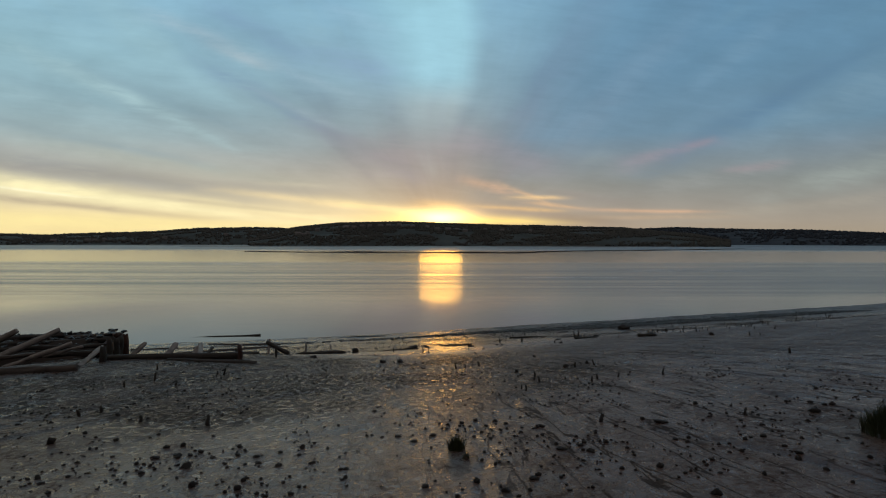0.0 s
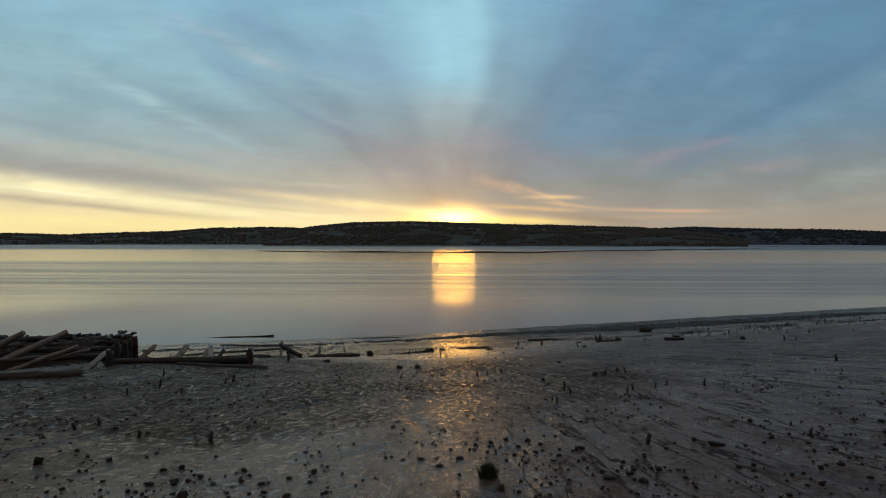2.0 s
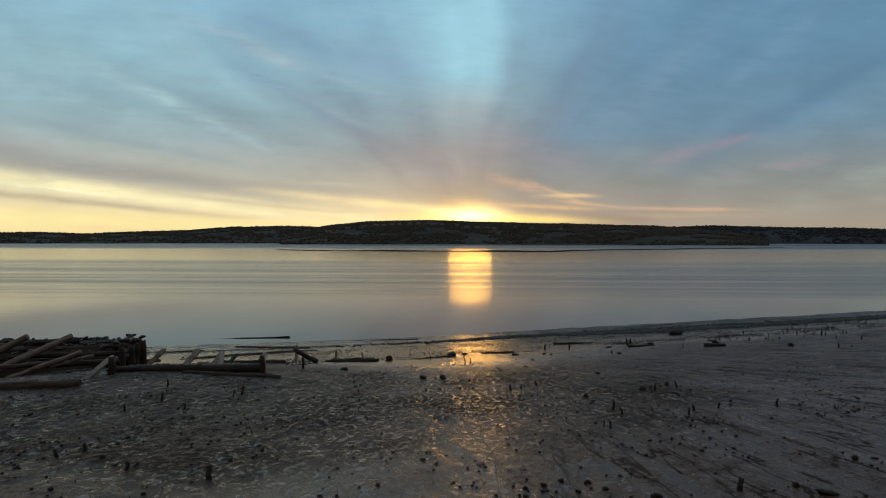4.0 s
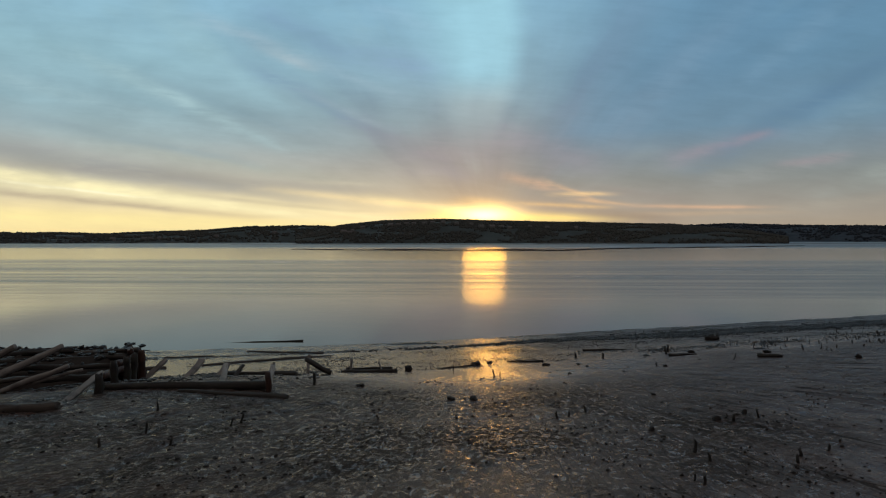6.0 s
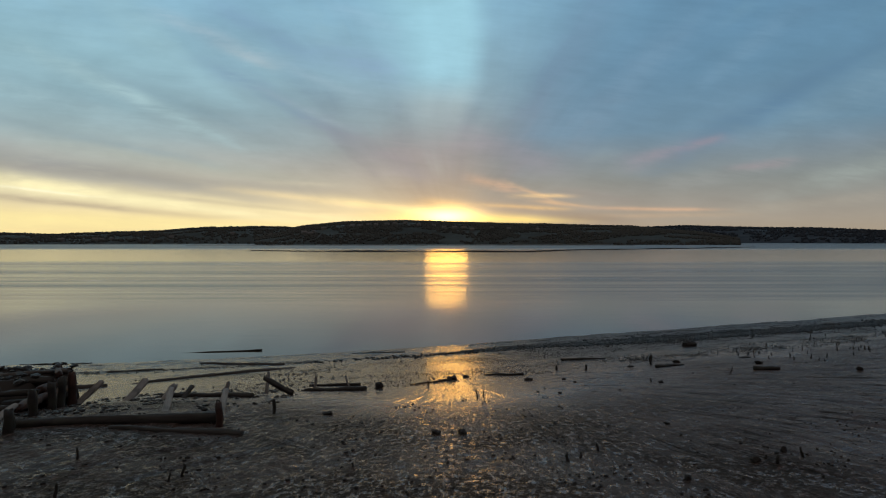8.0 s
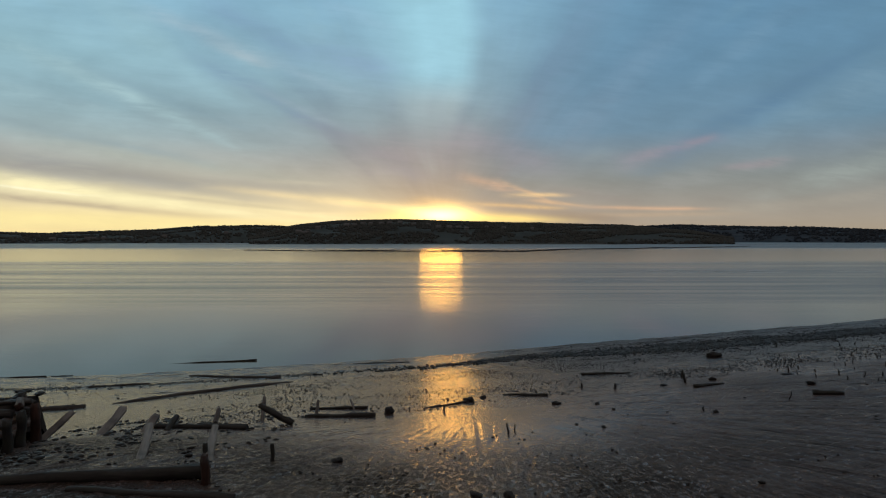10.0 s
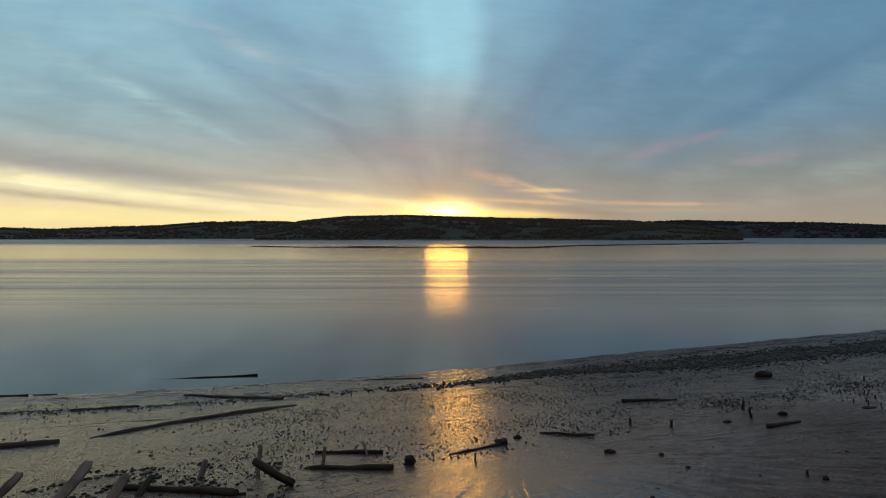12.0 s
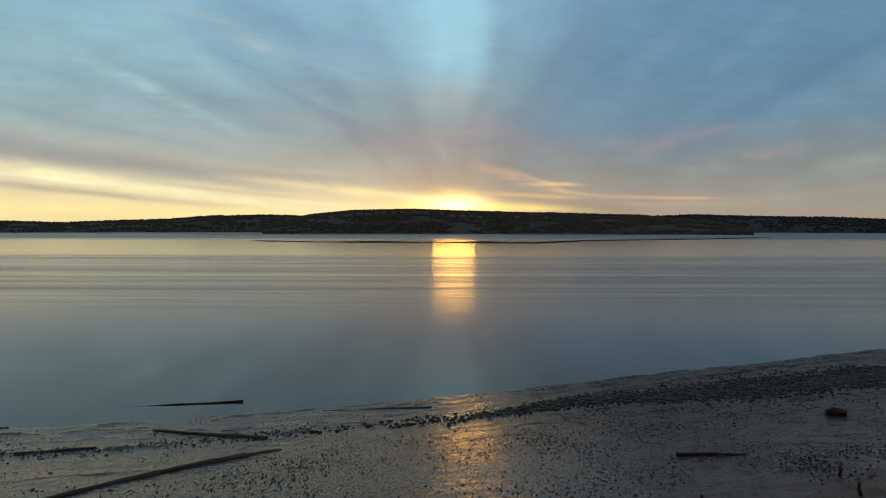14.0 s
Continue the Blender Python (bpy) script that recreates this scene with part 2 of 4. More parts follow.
# glow round the low sun
sx = G.m("DIVIDE", chart_u, 6.0)
sz = G.m("DIVIDE", G.m("SUBTRACT", chart_v, 4.3), 1.7)
r2 = G.m("ADD", G.m("MULTIPLY", sx, sx), G.m("MULTIPLY", sz, sz))
core = G.m("MULTIPLY", G.m("EXPONENT", G.m("MULTIPLY", r2, -1.4)), front)
halo = G.m("MULTIPLY", G.m("EXPONENT", G.m("MULTIPLY", G.m("SQRT", r2), -1.25)), front)
sky = G.mix(1.0, sky, G.mix(halo, (0, 0, 0, 1), (0.4, 0.24, 0.07, 1)), "ADD")
sky = G.mix(1.0, sky, G.mix(core, (0, 0, 0, 1), (1.5, 1.0, 0.34, 1)), "ADD")
disc = G.m("EXPONENT", G.m("MULTIPLY", G.m("ADD", G.m("POWER", G.m("ABSOLUTE", G.m("DIVIDE", chart_u, 3.3)), 2.0), G.m("POWER", G.m("ABSOLUTE", G.m("DIVIDE", G.m("SUBTRACT", chart_v, 4.0), 0.95)), 2.0)), -1.0))
sky = G.mix(1.0, sky, G.mix(G.m("MULTIPLY", disc, front), (0, 0, 0, 1), (1.5, 0.9, 0.25, 1)), "ADD")
nish = G.node("ShaderNodeTexSky", sky_type="NISHITA", sun_disc=False, sun_elevation=radians(SUN_EL), sun_rotation=radians(SUN_AZ))
sky = G.mix(1.0, sky, G.mix(0.004, (0, 0, 0, 1), nish.outputs[0]), "ADD")
bg = G.node("ShaderNodeBackground")
G.link(sky, bg.inputs[0])
bg.inputs[1].default_value = 1.0
G.link(bg.outputs[0], G.node("ShaderNodeOutputWorld").inputs[0])

sun = new("sun", bpy.data.lights.new("sun", "SUN"))
sun.data.energy, sun.data.angle, sun.data.color = 0.03, radians(4.2), (1.0, 0.46, 0.07)
a, b = radians(SUN_AZ), radians(SUN_EL)
sun.matrix_world = look((0, 0, 60), (-math.sin(a) * math.cos(b), -math.cos(a) * math.cos(b), 60 - math.sin(b)))


# ---------------------------------------------------------------- materials
def material(name):
    m = bpy.data.materials.new(name)
    m.use_nodes = True
    m.node_tree.nodes.clear()
    g = Graph(m.node_tree)
    sh = g.node("ShaderNodeBsdfPrincipled")
    g.link(sh.outputs[0], g.node("ShaderNodeOutputMaterial").inputs[0])
    return m, g, sh


def bump(g, sh, height, strength, distance):
    b = g.node("ShaderNodeBump")
    b.inputs["Strength"].default_value, b.inputs["Distance"].default_value = strength, distance
    g.link(height, b.inputs["Height"])
    g.link(b.outputs[0], sh.inputs["Normal"])


def place(g, kind="Object"):
    return g.node("ShaderNodeTexCoord").outputs[kind]


def mud_material():
    m, g, sh = material("wet_mud")
    p = place(g)
    attr = lambda name, out="Fac": g.node("ShaderNodeAttribute", attribute_name=name).outputs[out]
    wet, rill, stony, low, flow = attr("wet"), attr("rill"), attr("stony"), attr("pool"), attr("flow", "Vector")
    sheen = attr("sheen")
    big = g.noise(p, 0.3, 4, 0.55)
    mid = g.noise(p, 2.6, 6, 0.7, warp=0.5)
    small = g.noise(p, 13.0, 6, 0.7, warp=0.4)
    grit = g.noise(p, 48.0, 4, 0.65)
    # silt colour, mottled at three sizes
    col = g.ramp(g.m("ADD", g.m("MULTIPLY", mid, 0.5), g.m("MULTIPLY", small, 0.5)), [(0.36, (0.068, 0.044, 0.037, 1)), (0.5, (0.108, 0.072, 0.06, 1)), (0.64, (0.15, 0.103, 0.086, 1))])
    col = g.mix(g.smooth(big, 0.48, 0.7, 0, 0.25), col, (0.07, 0.06, 0.045, 1))
    col = g.mix(g.m("MULTIPLY", low, 0.8), col, (0.03, 0.023, 0.0205, 1))
    # thin dark drainage lines that run down to the low place, with side branches
    broken = g.smooth(g.noise(p, 0.7, 3, 0.6), 0.35, 0.55)
    ragged = g.m("MULTIPLY", g.m("SUBTRACT", g.noise(p, 9.0, 4, 0.7), 0.5), 0.05)
    thread = lambda across, down, level, wide, fringe: g.smooth(g.m("ABSOLUTE", g.m("ADD", g.m("SUBTRACT", g.noise(flow, 1.0, 3, 0.5, stretch=(across, down, 1)), level), g.m("MULTIPLY", ragged, fringe))), wide, wide * 0.3)
    line_a = thread(1.6, 0.16, 0.5, 0.011, 0.8)
    line_b = g.m("MULTIPLY", thread(3.0, 0.3, 0.45, 0.018, 1.4), broken)
    line_c = g.m("MULTIPLY", thread(6.0, 0.5, 0.55, 0.02, 1.0), g.m("SUBTRACT", 1.0, broken))
    lines = g.m("MULTIPLY", g.m("MAXIMUM", g.m("MAXIMUM", line_a, line_b), g.m("MULTIPLY", line_c, 0.5)), rill)
    # dark flecks of weed and clods
    fleck = g.noise(flow, 1.0, 6, 0.72, stretch=(9.0, 5.0, 1), warp=0.35)
    patch = g.noise(p, 7.5, 7, 0.76, warp=0.4)
    weed = g.m("MULTIPLY", g.smooth(g.m("ADD", g.m("MULTIPLY", fleck, 0.35), g.m("ADD", g.m("MULTIPLY", patch, 0.35), g.m("MULTIPLY", g.noise(p, 24.0, 4, 0.7), 0.3))), 0.468, 0.51), attr("weed"))
    speck = g.m("MULTIPLY", g.smooth(g.m("ADD", g.m("MULTIPLY", g.noise(p, 11.0, 5, 0.7), 0.55), g.m("MULTIPLY", g.noise(p, 34.0, 3, 0.6), 0.45)), 0.535, 0.585), low)
    col = g.mix(g.m("MULTIPLY", stony, 0.3), col, g.mix(small, (0.018, 0.014, 0.012, 1), (0.085, 0.064, 0.05, 1)))
    col = g.mix(g.m("MULTIPLY", weed, 0.85), col, g.mix(small, (0.016, 0.013, 0.01, 1), (0.042, 0.034, 0.026, 1)))
    col = g.mix(g.m("MAXIMUM", g.m("MULTIPLY", speck, 0.85), g.m("MULTIPLY", lines, 0.78)), col, (0.02, 0.016, 0.013, 1))
    g.link(col, sh.inputs["Base Color"])
    # a film of water lies on the smooth silt and breaks at flecks, lines and stones
    dry = g.m("MAXIMUM", g.m("MAXIMUM", weed, g.m("MULTIPLY", stony, 0.3)), g.m("MAXIMUM", speck, lines))
    lie = g.m("ADD", g.m("ADD", wet, g.m("MULTIPLY", g.m("SUBTRACT", mid, 0.5), 1.0)), g.m("MULTIPLY", g.m("SUBTRACT", small, 0.5), 1.8))
    film = g.m("MULTIPLY", g.smooth(lie, 0.1, 0.6), g.m("SUBTRACT", 1.0, dry))
    g.link(g.m("SUBTRACT", 0.6, g.m("MULTIPLY", film, g.m("ADD", 0.36, g.m("MULTIPLY", sheen, 0.06)))), sh.inputs["Roughness"])
    sh.inputs["IOR"].default_value = 1.38
    g.link(g.m("ADD", 0.06, g.m("MULTIPLY", film, g.m("ADD", 0.18, g.m("MULTIPLY", sheen, 0.7)))), sh.inputs["Specular IOR Level"])
    knob = g.noise(p, 6.5, 3, 0.55, warp=0.4)
    fine = g.m("ADD", g.m("MULTIPLY", small, 0.16), g.m("MULTIPLY", grit, 0.03))
    coarse = g.m("MULTIPLY", g.m("SUBTRACT", 1.0, film), g.m("ADD", g.m("MULTIPLY", small, 0.9), g.m("MULTIPLY", grit, 0.3)))
    h = g.m("ADD", g.m("ADD", g.m("MULTIPLY", mid, 0.4), g.m("MULTIPLY", knob, 0.25)), g.m("ADD", fine, coarse))
    h = g.m("SUBTRACT", g.m("ADD", h, g.m("MULTIPLY", weed, 0.5)), g.m("MULTIPLY", lines, 0.9))
    bump(g, sh, h, 1.0, 0.019)
    return m


def water_material():
    """Still by the mud, ruffled in long streaks further out, smooth again towards the far side."""
    m, g, sh = material("river_water")
    p = place(g)
    s = g.node("ShaderNodeSeparateXYZ")
    g.link(p, s.inputs[0])
    edge = g.m("ADD", s.outputs[1], g.m("MULTIPLY", g.noise(p, 0.08, 3, 0.55, stretch=(0.2, 1, 1)), 16.0))
    edge = g.m("ADD", edge, g.m("MULTIPLY", g.noise(p, 0.4, 4, 0.6, stretch=(0.22, 1, 1)), 14.0))
    far = g.smooth(edge, 86.0, 112.0)
    g.link((0.058, 0.048, 0.034, 1), sh.inputs["Base Color"])
    band = g.noise(p, 0.03, 3, 0.6, stretch=(0.07, 1.0, 1.0))
    line = g.noise(p, 0.14, 5, 0.65, stretch=(0.035, 1.0, 1.0), warp=0.2)
    thin = g.noise(p, 0.5, 4, 0.7, stretch=(0.02, 1.0, 1.0), warp=0.15)
    streaks = g.m("ADD", g.m("MULTIPLY", g.smooth(band, 0.35, 0.65), 0.3), g.m("ADD", g.m("MULTIPLY", g.smooth(line, 0.4, 0.6), 0.4), g.m("MULTIPLY", g.smooth(thin, 0.4, 0.6), 0.4)))
    glass = g.m("MULTIPLY", g.smooth(edge, 215.0, 260.0), g.smooth(edge, 620.0, 500.0))
    ruffled = g.m("MULTIPLY", far, g.m("SUBTRACT", 1.0, g.m("MULTIPLY", glass, 0.75)))
    rough = g.m("ADD", 0.07, g.m("MULTIPLY", g.smooth(edge, 72.0, 125.0), 0.1))
    rough = g.m("ADD", rough, g.m("MULTIPLY", ruffled, g.m("MULTIPLY", g.m("SUBTRACT", streaks, 0.25), 0.14)))
    rough = g.m("SUBTRACT", rough, g.m("MULTIPLY", glass, 0.05))
    rough = g.m("ADD", rough, g.smooth(edge, 520.0, 700.0, 0.0, 0.14))
    g.link(rough, sh.inputs["Roughness"])
    sh.inputs["IOR"].default_value = 1.33
    calm = g.noise(p, 0.5, 3, 0.5, stretch=(0.3, 1, 1))
    chop = g.noise(p, 1.1, 4, 0.6, stretch=(0.35, 1, 1))
    h = g.m("ADD", g.m("MULTIPLY", calm, 0.14), g.m("MULTIPLY", chop, g.m("MULTIPLY", ruffled, 0.14)))
    bump(g, sh, h, 1.0, 0.04)
    return m


def wood_material(name, dark, light, rough=0.6, green=0.0):
    m, g, sh = material(name)
    p = place(g)
    grain = g.noise(p, 9.0, 5, 0.6, stretch=(0.1, 1, 1), warp=0.3)
    blotch = g.noise(p, 2.2, 4, 0.6)
    col = g.ramp(grain, [(0.3, dark + (1,)), (0.7, light + (1,))])
    col = g.mix(g.smooth(blotch, 0.5, 0.75, 0, 0.65), col, tuple(c * 0.45 for c in dark) + (1,))
    if green:
        col = g.mix(g.smooth(g.noise(p, 3.5, 3, 0.6), 0.45, 0.7, 0, green), col, (0.035, 0.045, 0.02, 1))
    g.link(col, sh.inputs["Base Color"])
    g.link(g.smooth(blotch, 0.35, 0.7, rough, rough - 0.15), sh.inputs["Roughness"])
    sh.inputs["Specular IOR Level"].default_value = 0.3
    bump(g, sh, g.m("ADD", grain, g.m("MULTIPLY", g.noise(p, 5.0, 4, 0.65), 0.8)), 0.9, 0.035)
    return m


def rough_material(name, dark, light, scale, rough, relief=0.01, shine=0.3):
    m, g, sh = material(name)
    p = place(g)
    n1, n2 = g.noise(p, scale, 5, 0.6), g.noise(p, scale * 6, 4, 0.6)
    info = g.node("ShaderNodeObjectInfo").outputs["Random"]
    isle = g.node("ShaderNodeNewGeometry").outputs["Random Per Island"]
    f = g.m("ADD", g.m("MULTIPLY", n1, 0.7), g.m("MULTIPLY", g.m("ADD", info, isle), 0.18))
    col = g.ramp(f, [(0.3, dark + (1,)), (0.75, light + (1,))])
    col = g.mix(g.smooth(n2, 0.5, 0.8, 0, 0.4), col, tuple(c * 0.5 for c in dark) + (1,))
    g.link(col, sh.inputs["Base Color"])
    g.link(g.smooth(n1, 0.3, 0.7, rough, max(0.1, rough - 0.2)), sh.inputs["Roughness"])
    sh.inputs["Specular IOR Level"].default_value = shine
    bump(g, sh, n2, 0.6, relief)
    return m


MUD = mud_material()
WATER = water_material()
WET_WOOD = wood_material("wet_timber", (0.014, 0.012, 0.0105), (0.045, 0.038, 0.032), 0.75, 0.2)
RED_WOOD = wood_material("rotten_red_timber", (0.022, 0.011, 0.008), (0.075, 0.034, 0.022), 0.7)
SILT_WOOD = wood_material("silted_timber", (0.03, 0.024, 0.019), (0.085, 0.068, 0.054), 0.65)
GREY_WOOD = wood_material("weathered_grey_timber", (0.09, 0.08, 0.07), (0.25, 0.22, 0.19), 0.75)
STONE = rough_material("wet_stone", (0.014, 0.012, 0.011), (0.04, 0.034, 0.029), 8.0, 0.75, shine=0.15)
GRAVEL = rough_material("dark_shingle", (0.008, 0.007, 0.006), (0.03, 0.026, 0.022), 5.0, 0.55, shine=0.25)
GRASS = rough_material("shore_grass", (0.025, 0.032, 0.012), (0.07, 0.075, 0.03), 3.0, 0.6, 0.002)
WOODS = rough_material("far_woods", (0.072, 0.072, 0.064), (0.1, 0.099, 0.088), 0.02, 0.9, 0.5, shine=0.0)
# woods with the blue of distant haze mixed into their base colour
HAZED_WOODS = rough_material("haze_tinted_woods", (0.036, 0.042, 0.05), (0.05, 0.057, 0.066), 0.02, 0.9, 0.5, shine=0.05)
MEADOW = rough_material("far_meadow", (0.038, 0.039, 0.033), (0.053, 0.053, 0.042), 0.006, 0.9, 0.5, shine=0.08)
BANK = rough_material("dark_bank_mud", (0.03, 0.025, 0.022), (0.055, 0.046, 0.04), 0.05, 1.0, 0.2, shine=0.0)
PALE = rough_material("pale_house_paint", (0.13, 0.125, 0.115), (0.24, 0.23, 0.21), 0.4, 0.7)
ROOF = rough_material("grey_roof", (0.08, 0.075, 0.07), (0.17, 0.16, 0.15), 0.5, 0.7)


# ---------------------------------------------------------------- relief of the shore
rng = np.random.default_rng(7)
PERM = rng.permutation(256)
PERM = np.concatenate([PERM, PERM])
SPIN = rng.random(256) * 2 * np.pi
GX, GY = np.cos(SPIN), np.sin(SPIN)


def grad(x, y):
    """Gradient noise of numpy arrays, about -0.7 to 0.7."""
    x, y = np.broadcast_arrays(np.asarray(x, float), np.asarray(y, float))
    xi, yi = np.floor(x).astype(int), np.floor(y).astype(int)
    fx, fy = x - xi, y - yi
    u, v = fx * fx * fx * (fx * (fx * 6 - 15) + 10), fy * fy * fy * (fy * (fy * 6 - 15) + 10)
    xi, yi = xi & 255, yi & 255

    def corner(i, j):
        h = PERM[PERM[(xi + i) & 255] + ((yi + j) & 255)]
        return GX[h] * (fx - i) + GY[h] * (fy - j)

    low = corner(0, 0) * (1 - u) + corner(1, 0) * u
    high = corner(0, 1) * (1 - u) + corner(1, 1) * u
    return low * (1 - v) + high * v


def fbm(x, y, octaves=3, gain=0.5):
    out, amp = 0.0, 1.0
    for k in range(octaves):
        out = out + amp * grad(x * 2.03 ** k + 17.3 * k, y * 2.03 ** k - 9.1 * k)
        amp *= gain
    return out


def step(a, lo, hi):
    t = np.clip((a - lo) / (hi - lo), 0, 1)
    return t * t * (3 - 2 * t)


# height above the water by the distance from the water's edge
SHORE_D = [-400, -60, -20, 0, 3.0, 6.9, 12.1, 15.5, 20.1, 23.6, 26.1, 28.6, 33.7, 39.1, 43.1, 51.1, 61.1, 81.1, 400]
SHORE_Z = [-8, -4, -2, 0, .16, .5, 1.15, 1.55, 2.15, 2.65, 3.1, 3.45, 4.02, 4.55, 4.85, 5.35, 5.9, 6.5, 9]
TAB_D = np.arange(-400, 400, 0.25)
kern = np.exp(-(np.arange(-12, 13) / 5.0) ** 2)
TAB_Z = np.convolve(np.pad(np.interp(TAB_D, SHORE_D, SHORE_Z), 12, mode="edge"), kern / kern.sum(), "valid")


def edge_distance(x, y):
    """Metres up the beach from the water's edge."""
    x = np.asarray(x, float)
    edge = 52.9 + 0.4 * np.clip(x, -80, 300) + np.where(x < 0, 0.0055 * np.maximum(x, -36) ** 2, 0)
    return edge - y


def base_height(x, y):
    return np.interp(edge_distance(x, y), TAB_D, TAB_Z) + 0.5 * np.exp(-((x + 10.5) / 5.5) ** 2 - ((y - 23.5) / 7) ** 2)


def forms(x, y):
    """Broad swells, and the fine forms of the mud: hummocks, drainage streaks, rills and clods."""
    d = edge_distance(x, y)
    wob = 0.6 * fbm(x * 0.3, y * 0.3, 2)
    rolls = 0.03 * fbm(x * 0.22 + 3, y * 0.3, 2)
    # streaks that drain together towards the low place at (-1, 31)
    ux, uy = x + 1.0, 31.0 - y
    far = np.hypot(ux, uy)
    turn = np.arctan2(ux, uy)
    upper = step(d, 20.5, 25.0) * step(far, 1.5, 5.0)
    patchy = 0.35 + 0.65 * step(grad(x * 0.33 + 5, y * 0.33), -0.25, 0.25)
    streak = 0.5 - np.abs(grad(turn * 19 + 1.1 * wob, far * 0.33)) * 2.2 + 0.5 * (0.5 - np.abs(grad(turn * 47 + 2 * wob, far * 0.8 + 9)) * 2.2)
    lanes = upper * patchy * streak
    streak = 0.003 * lanes * np.clip(far / 12, 0.35, 1.2)
    # knobbly hummocks on the weedy side
    hum_zone = step(d + 4 * wob, 23, 27) * (1 - step(d + 5 * wob, 36, 40)) * (1 - 0.75 * step(x + 2 * wob, 0, 5))
    hum = 0.02 * hum_zone * (0.32 - np.abs(fbm(x * 2.6, y * 3.2 + wob, 3, 0.65)) * 1.3)
    # rills
    rill = -0.03 * upper * np.clip(1 - np.abs(grad(turn * 9 + 0.8 * wob, far * 0.16 + 3)) * 12, 0, 1)
    east = 0.35 + 0.65 * step(x + 2 * wob, -1, 3)
    furrow = upper * east * np.clip(1 - np.abs(grad(turn * 15 + 0.4 * wob, far * 0.07 + 13)) * 9, 0, 1)
    rill = rill - 0.025 * furrow
    clods = (0.004 + 0.006 * hum_zone) * (0.35 - 1.6 * np.abs(fbm(x * 5.2, y * 5.2, 2, 0.8))) * (0.45 + 0.55 * step(grad(x * 0.4, y * 0.4 + 31), -0.2, 0.3))
    # low ridges along the waterline
    shelf = 0.03 * (1 - step(d, 8, 14)) * (fbm(x * 0.13 + 0.05 * d, d * 1.1 + 0.6 * wob, 3, 0.6)) + 0.025 * (1 - step(d, 2.5, 6)) * fbm(x * 0.55, d * 1.4 + 7, 3, 0.65) + 0.012 * (1 - step(d, 16, 22)) * fbm(x * 1.4, y * 3.0, 3, 0.6)
    return rolls, (streak + hum + rill + clods + shelf) * step(d, -1.5, 0.5), lanes, furrow


def relief(x, y):
    swell, forms_fine, lanes, furrow = forms(x, y)
    return swell * step(edge_distance(x, y), -1.0, 3.0) + forms_fine + 0.008 * grad(x * 0.5, y * 0.9)


def gz(x, y):
    return base_height(x, y) + relief(x, y)


def ground_at(x, y):
    return float(gz(np.array([x]), np.array([y]))[0])


def axis(stops):
    """Coordinates whose spacing changes from stop to stop: (place, spacing from there on)."""
    out = []
    for (p, s), (q, _) in zip(stops, stops[1:]):
        n = max(1, int(round((q - p) / s)))
        out.extend(p + (q - p) * k / n for k in range(n))
    return np.array(out + [stops[-1][0]])


def link_mesh(name, verts, faces, mat, smooth=True):
    me = bpy.data.meshes.new(name)
    me.from_pydata(verts, [], faces)
    me.materials.append(mat)
    if smooth:
        me.shade_smooth()
    return me


def grid_mesh(name, xs, ys, zz, mat):
    nx, ny = len(xs), len(ys)
    co = np.empty((ny, nx, 3), np.float32)
    co[..., 0], co[..., 1], co[..., 2] = xs[None, :], ys[:, None], zz
    k = np.arange(ny * nx, dtype=np.int32).reshape(ny, nx)
    quads = np.stack([k[:-1, :-1], k[:-1, 1:], k[1:, 1:], k[1:, :-1]], -1).reshape(-1, 4)
    me = bpy.data.meshes.new(name)
    me.vertices.add(nx * ny)
    me.vertices.foreach_set("co", co.ravel())
    me.loops.add(quads.size)
    me.loops.foreach_set("vertex_index", quads.ravel())
    me.polygons.add(len(quads))
    me.polygons.foreach_set("loop_start", np.arange(0, quads.size, 4, dtype=np.int32))
    me.update()
    me.validate()
    me.materials.append(mat)
    me.shade_smooth()
    return me


XS = axis([(-3500, 700), (-700, 120), (-100, 10), (-40, 0.3), (-22, 0.12), (-11, 0.054), (7.5, 0.07), (14, 0.1), (22, 0.22), (48, 1.2), (90, 15), (300, 150), (900, 700), (3500, 1)])
YS = axis([(-900, 200), (-100, 12), (-10, 1.0), (6, 0.2), (8, 0.044), (21, 0.075), (36, 0.1), (54, 0.25), (78, 4), (150, 60), (600, 400), (3800, 1)])
gx, gy = np.meshgrid(XS, YS)
ground_mesh = grid_mesh("ground", XS, YS, gz(gx, gy), MUD)
# water stands in the hollows and towards the river
swell, hollow, lanes, furrow = forms(gx, gy)
wobble = 5 * fbm(gx * 0.25 + 11, gy * 0.25, 2)
gd = edge_distance(gx, gy) + wobble
weedy = step(gd, 20, 25) * (1 - 0.7 * step(gd, 36, 42)) * (1 - 0.5 * step(gx + wobble, 1, 6)) * (0.75 + 0.25 * step(fbm(gx * 0.5, gy * 0.5 + 77, 2), -0.25, 0.2)) * step(np.hypot(gx + 1, 31 - gy), 5, 10)
ground_mesh.attributes.new("weed", "FLOAT", "POINT").data.foreach_set("value", weedy.astype(np.float32).ravel())
pool = 1 - step(edge_distance(gx, gy) + 2 * fbm(gx * 0.3, gy * 0.3, 2), 15, 25)
ground_mesh.attributes.new("pool", "FLOAT", "POINT").data.foreach_set("value", pool.astype(np.float32).ravel())
gdist = edge_distance(gx, gy)
stony = (1 - step(gdist + wobble * 0.5, 9, 20)) * step(gx + wobble * 0.4, 0.5, 7.0)
ground_mesh.attributes.new("stony", "FLOAT", "POINT").data.foreach_set("value", stony.astype(np.float32).ravel())
above = step(gdist, 20.5, 25.0) * step(np.hypot(gx + 1, 31 - gy), 5, 10)
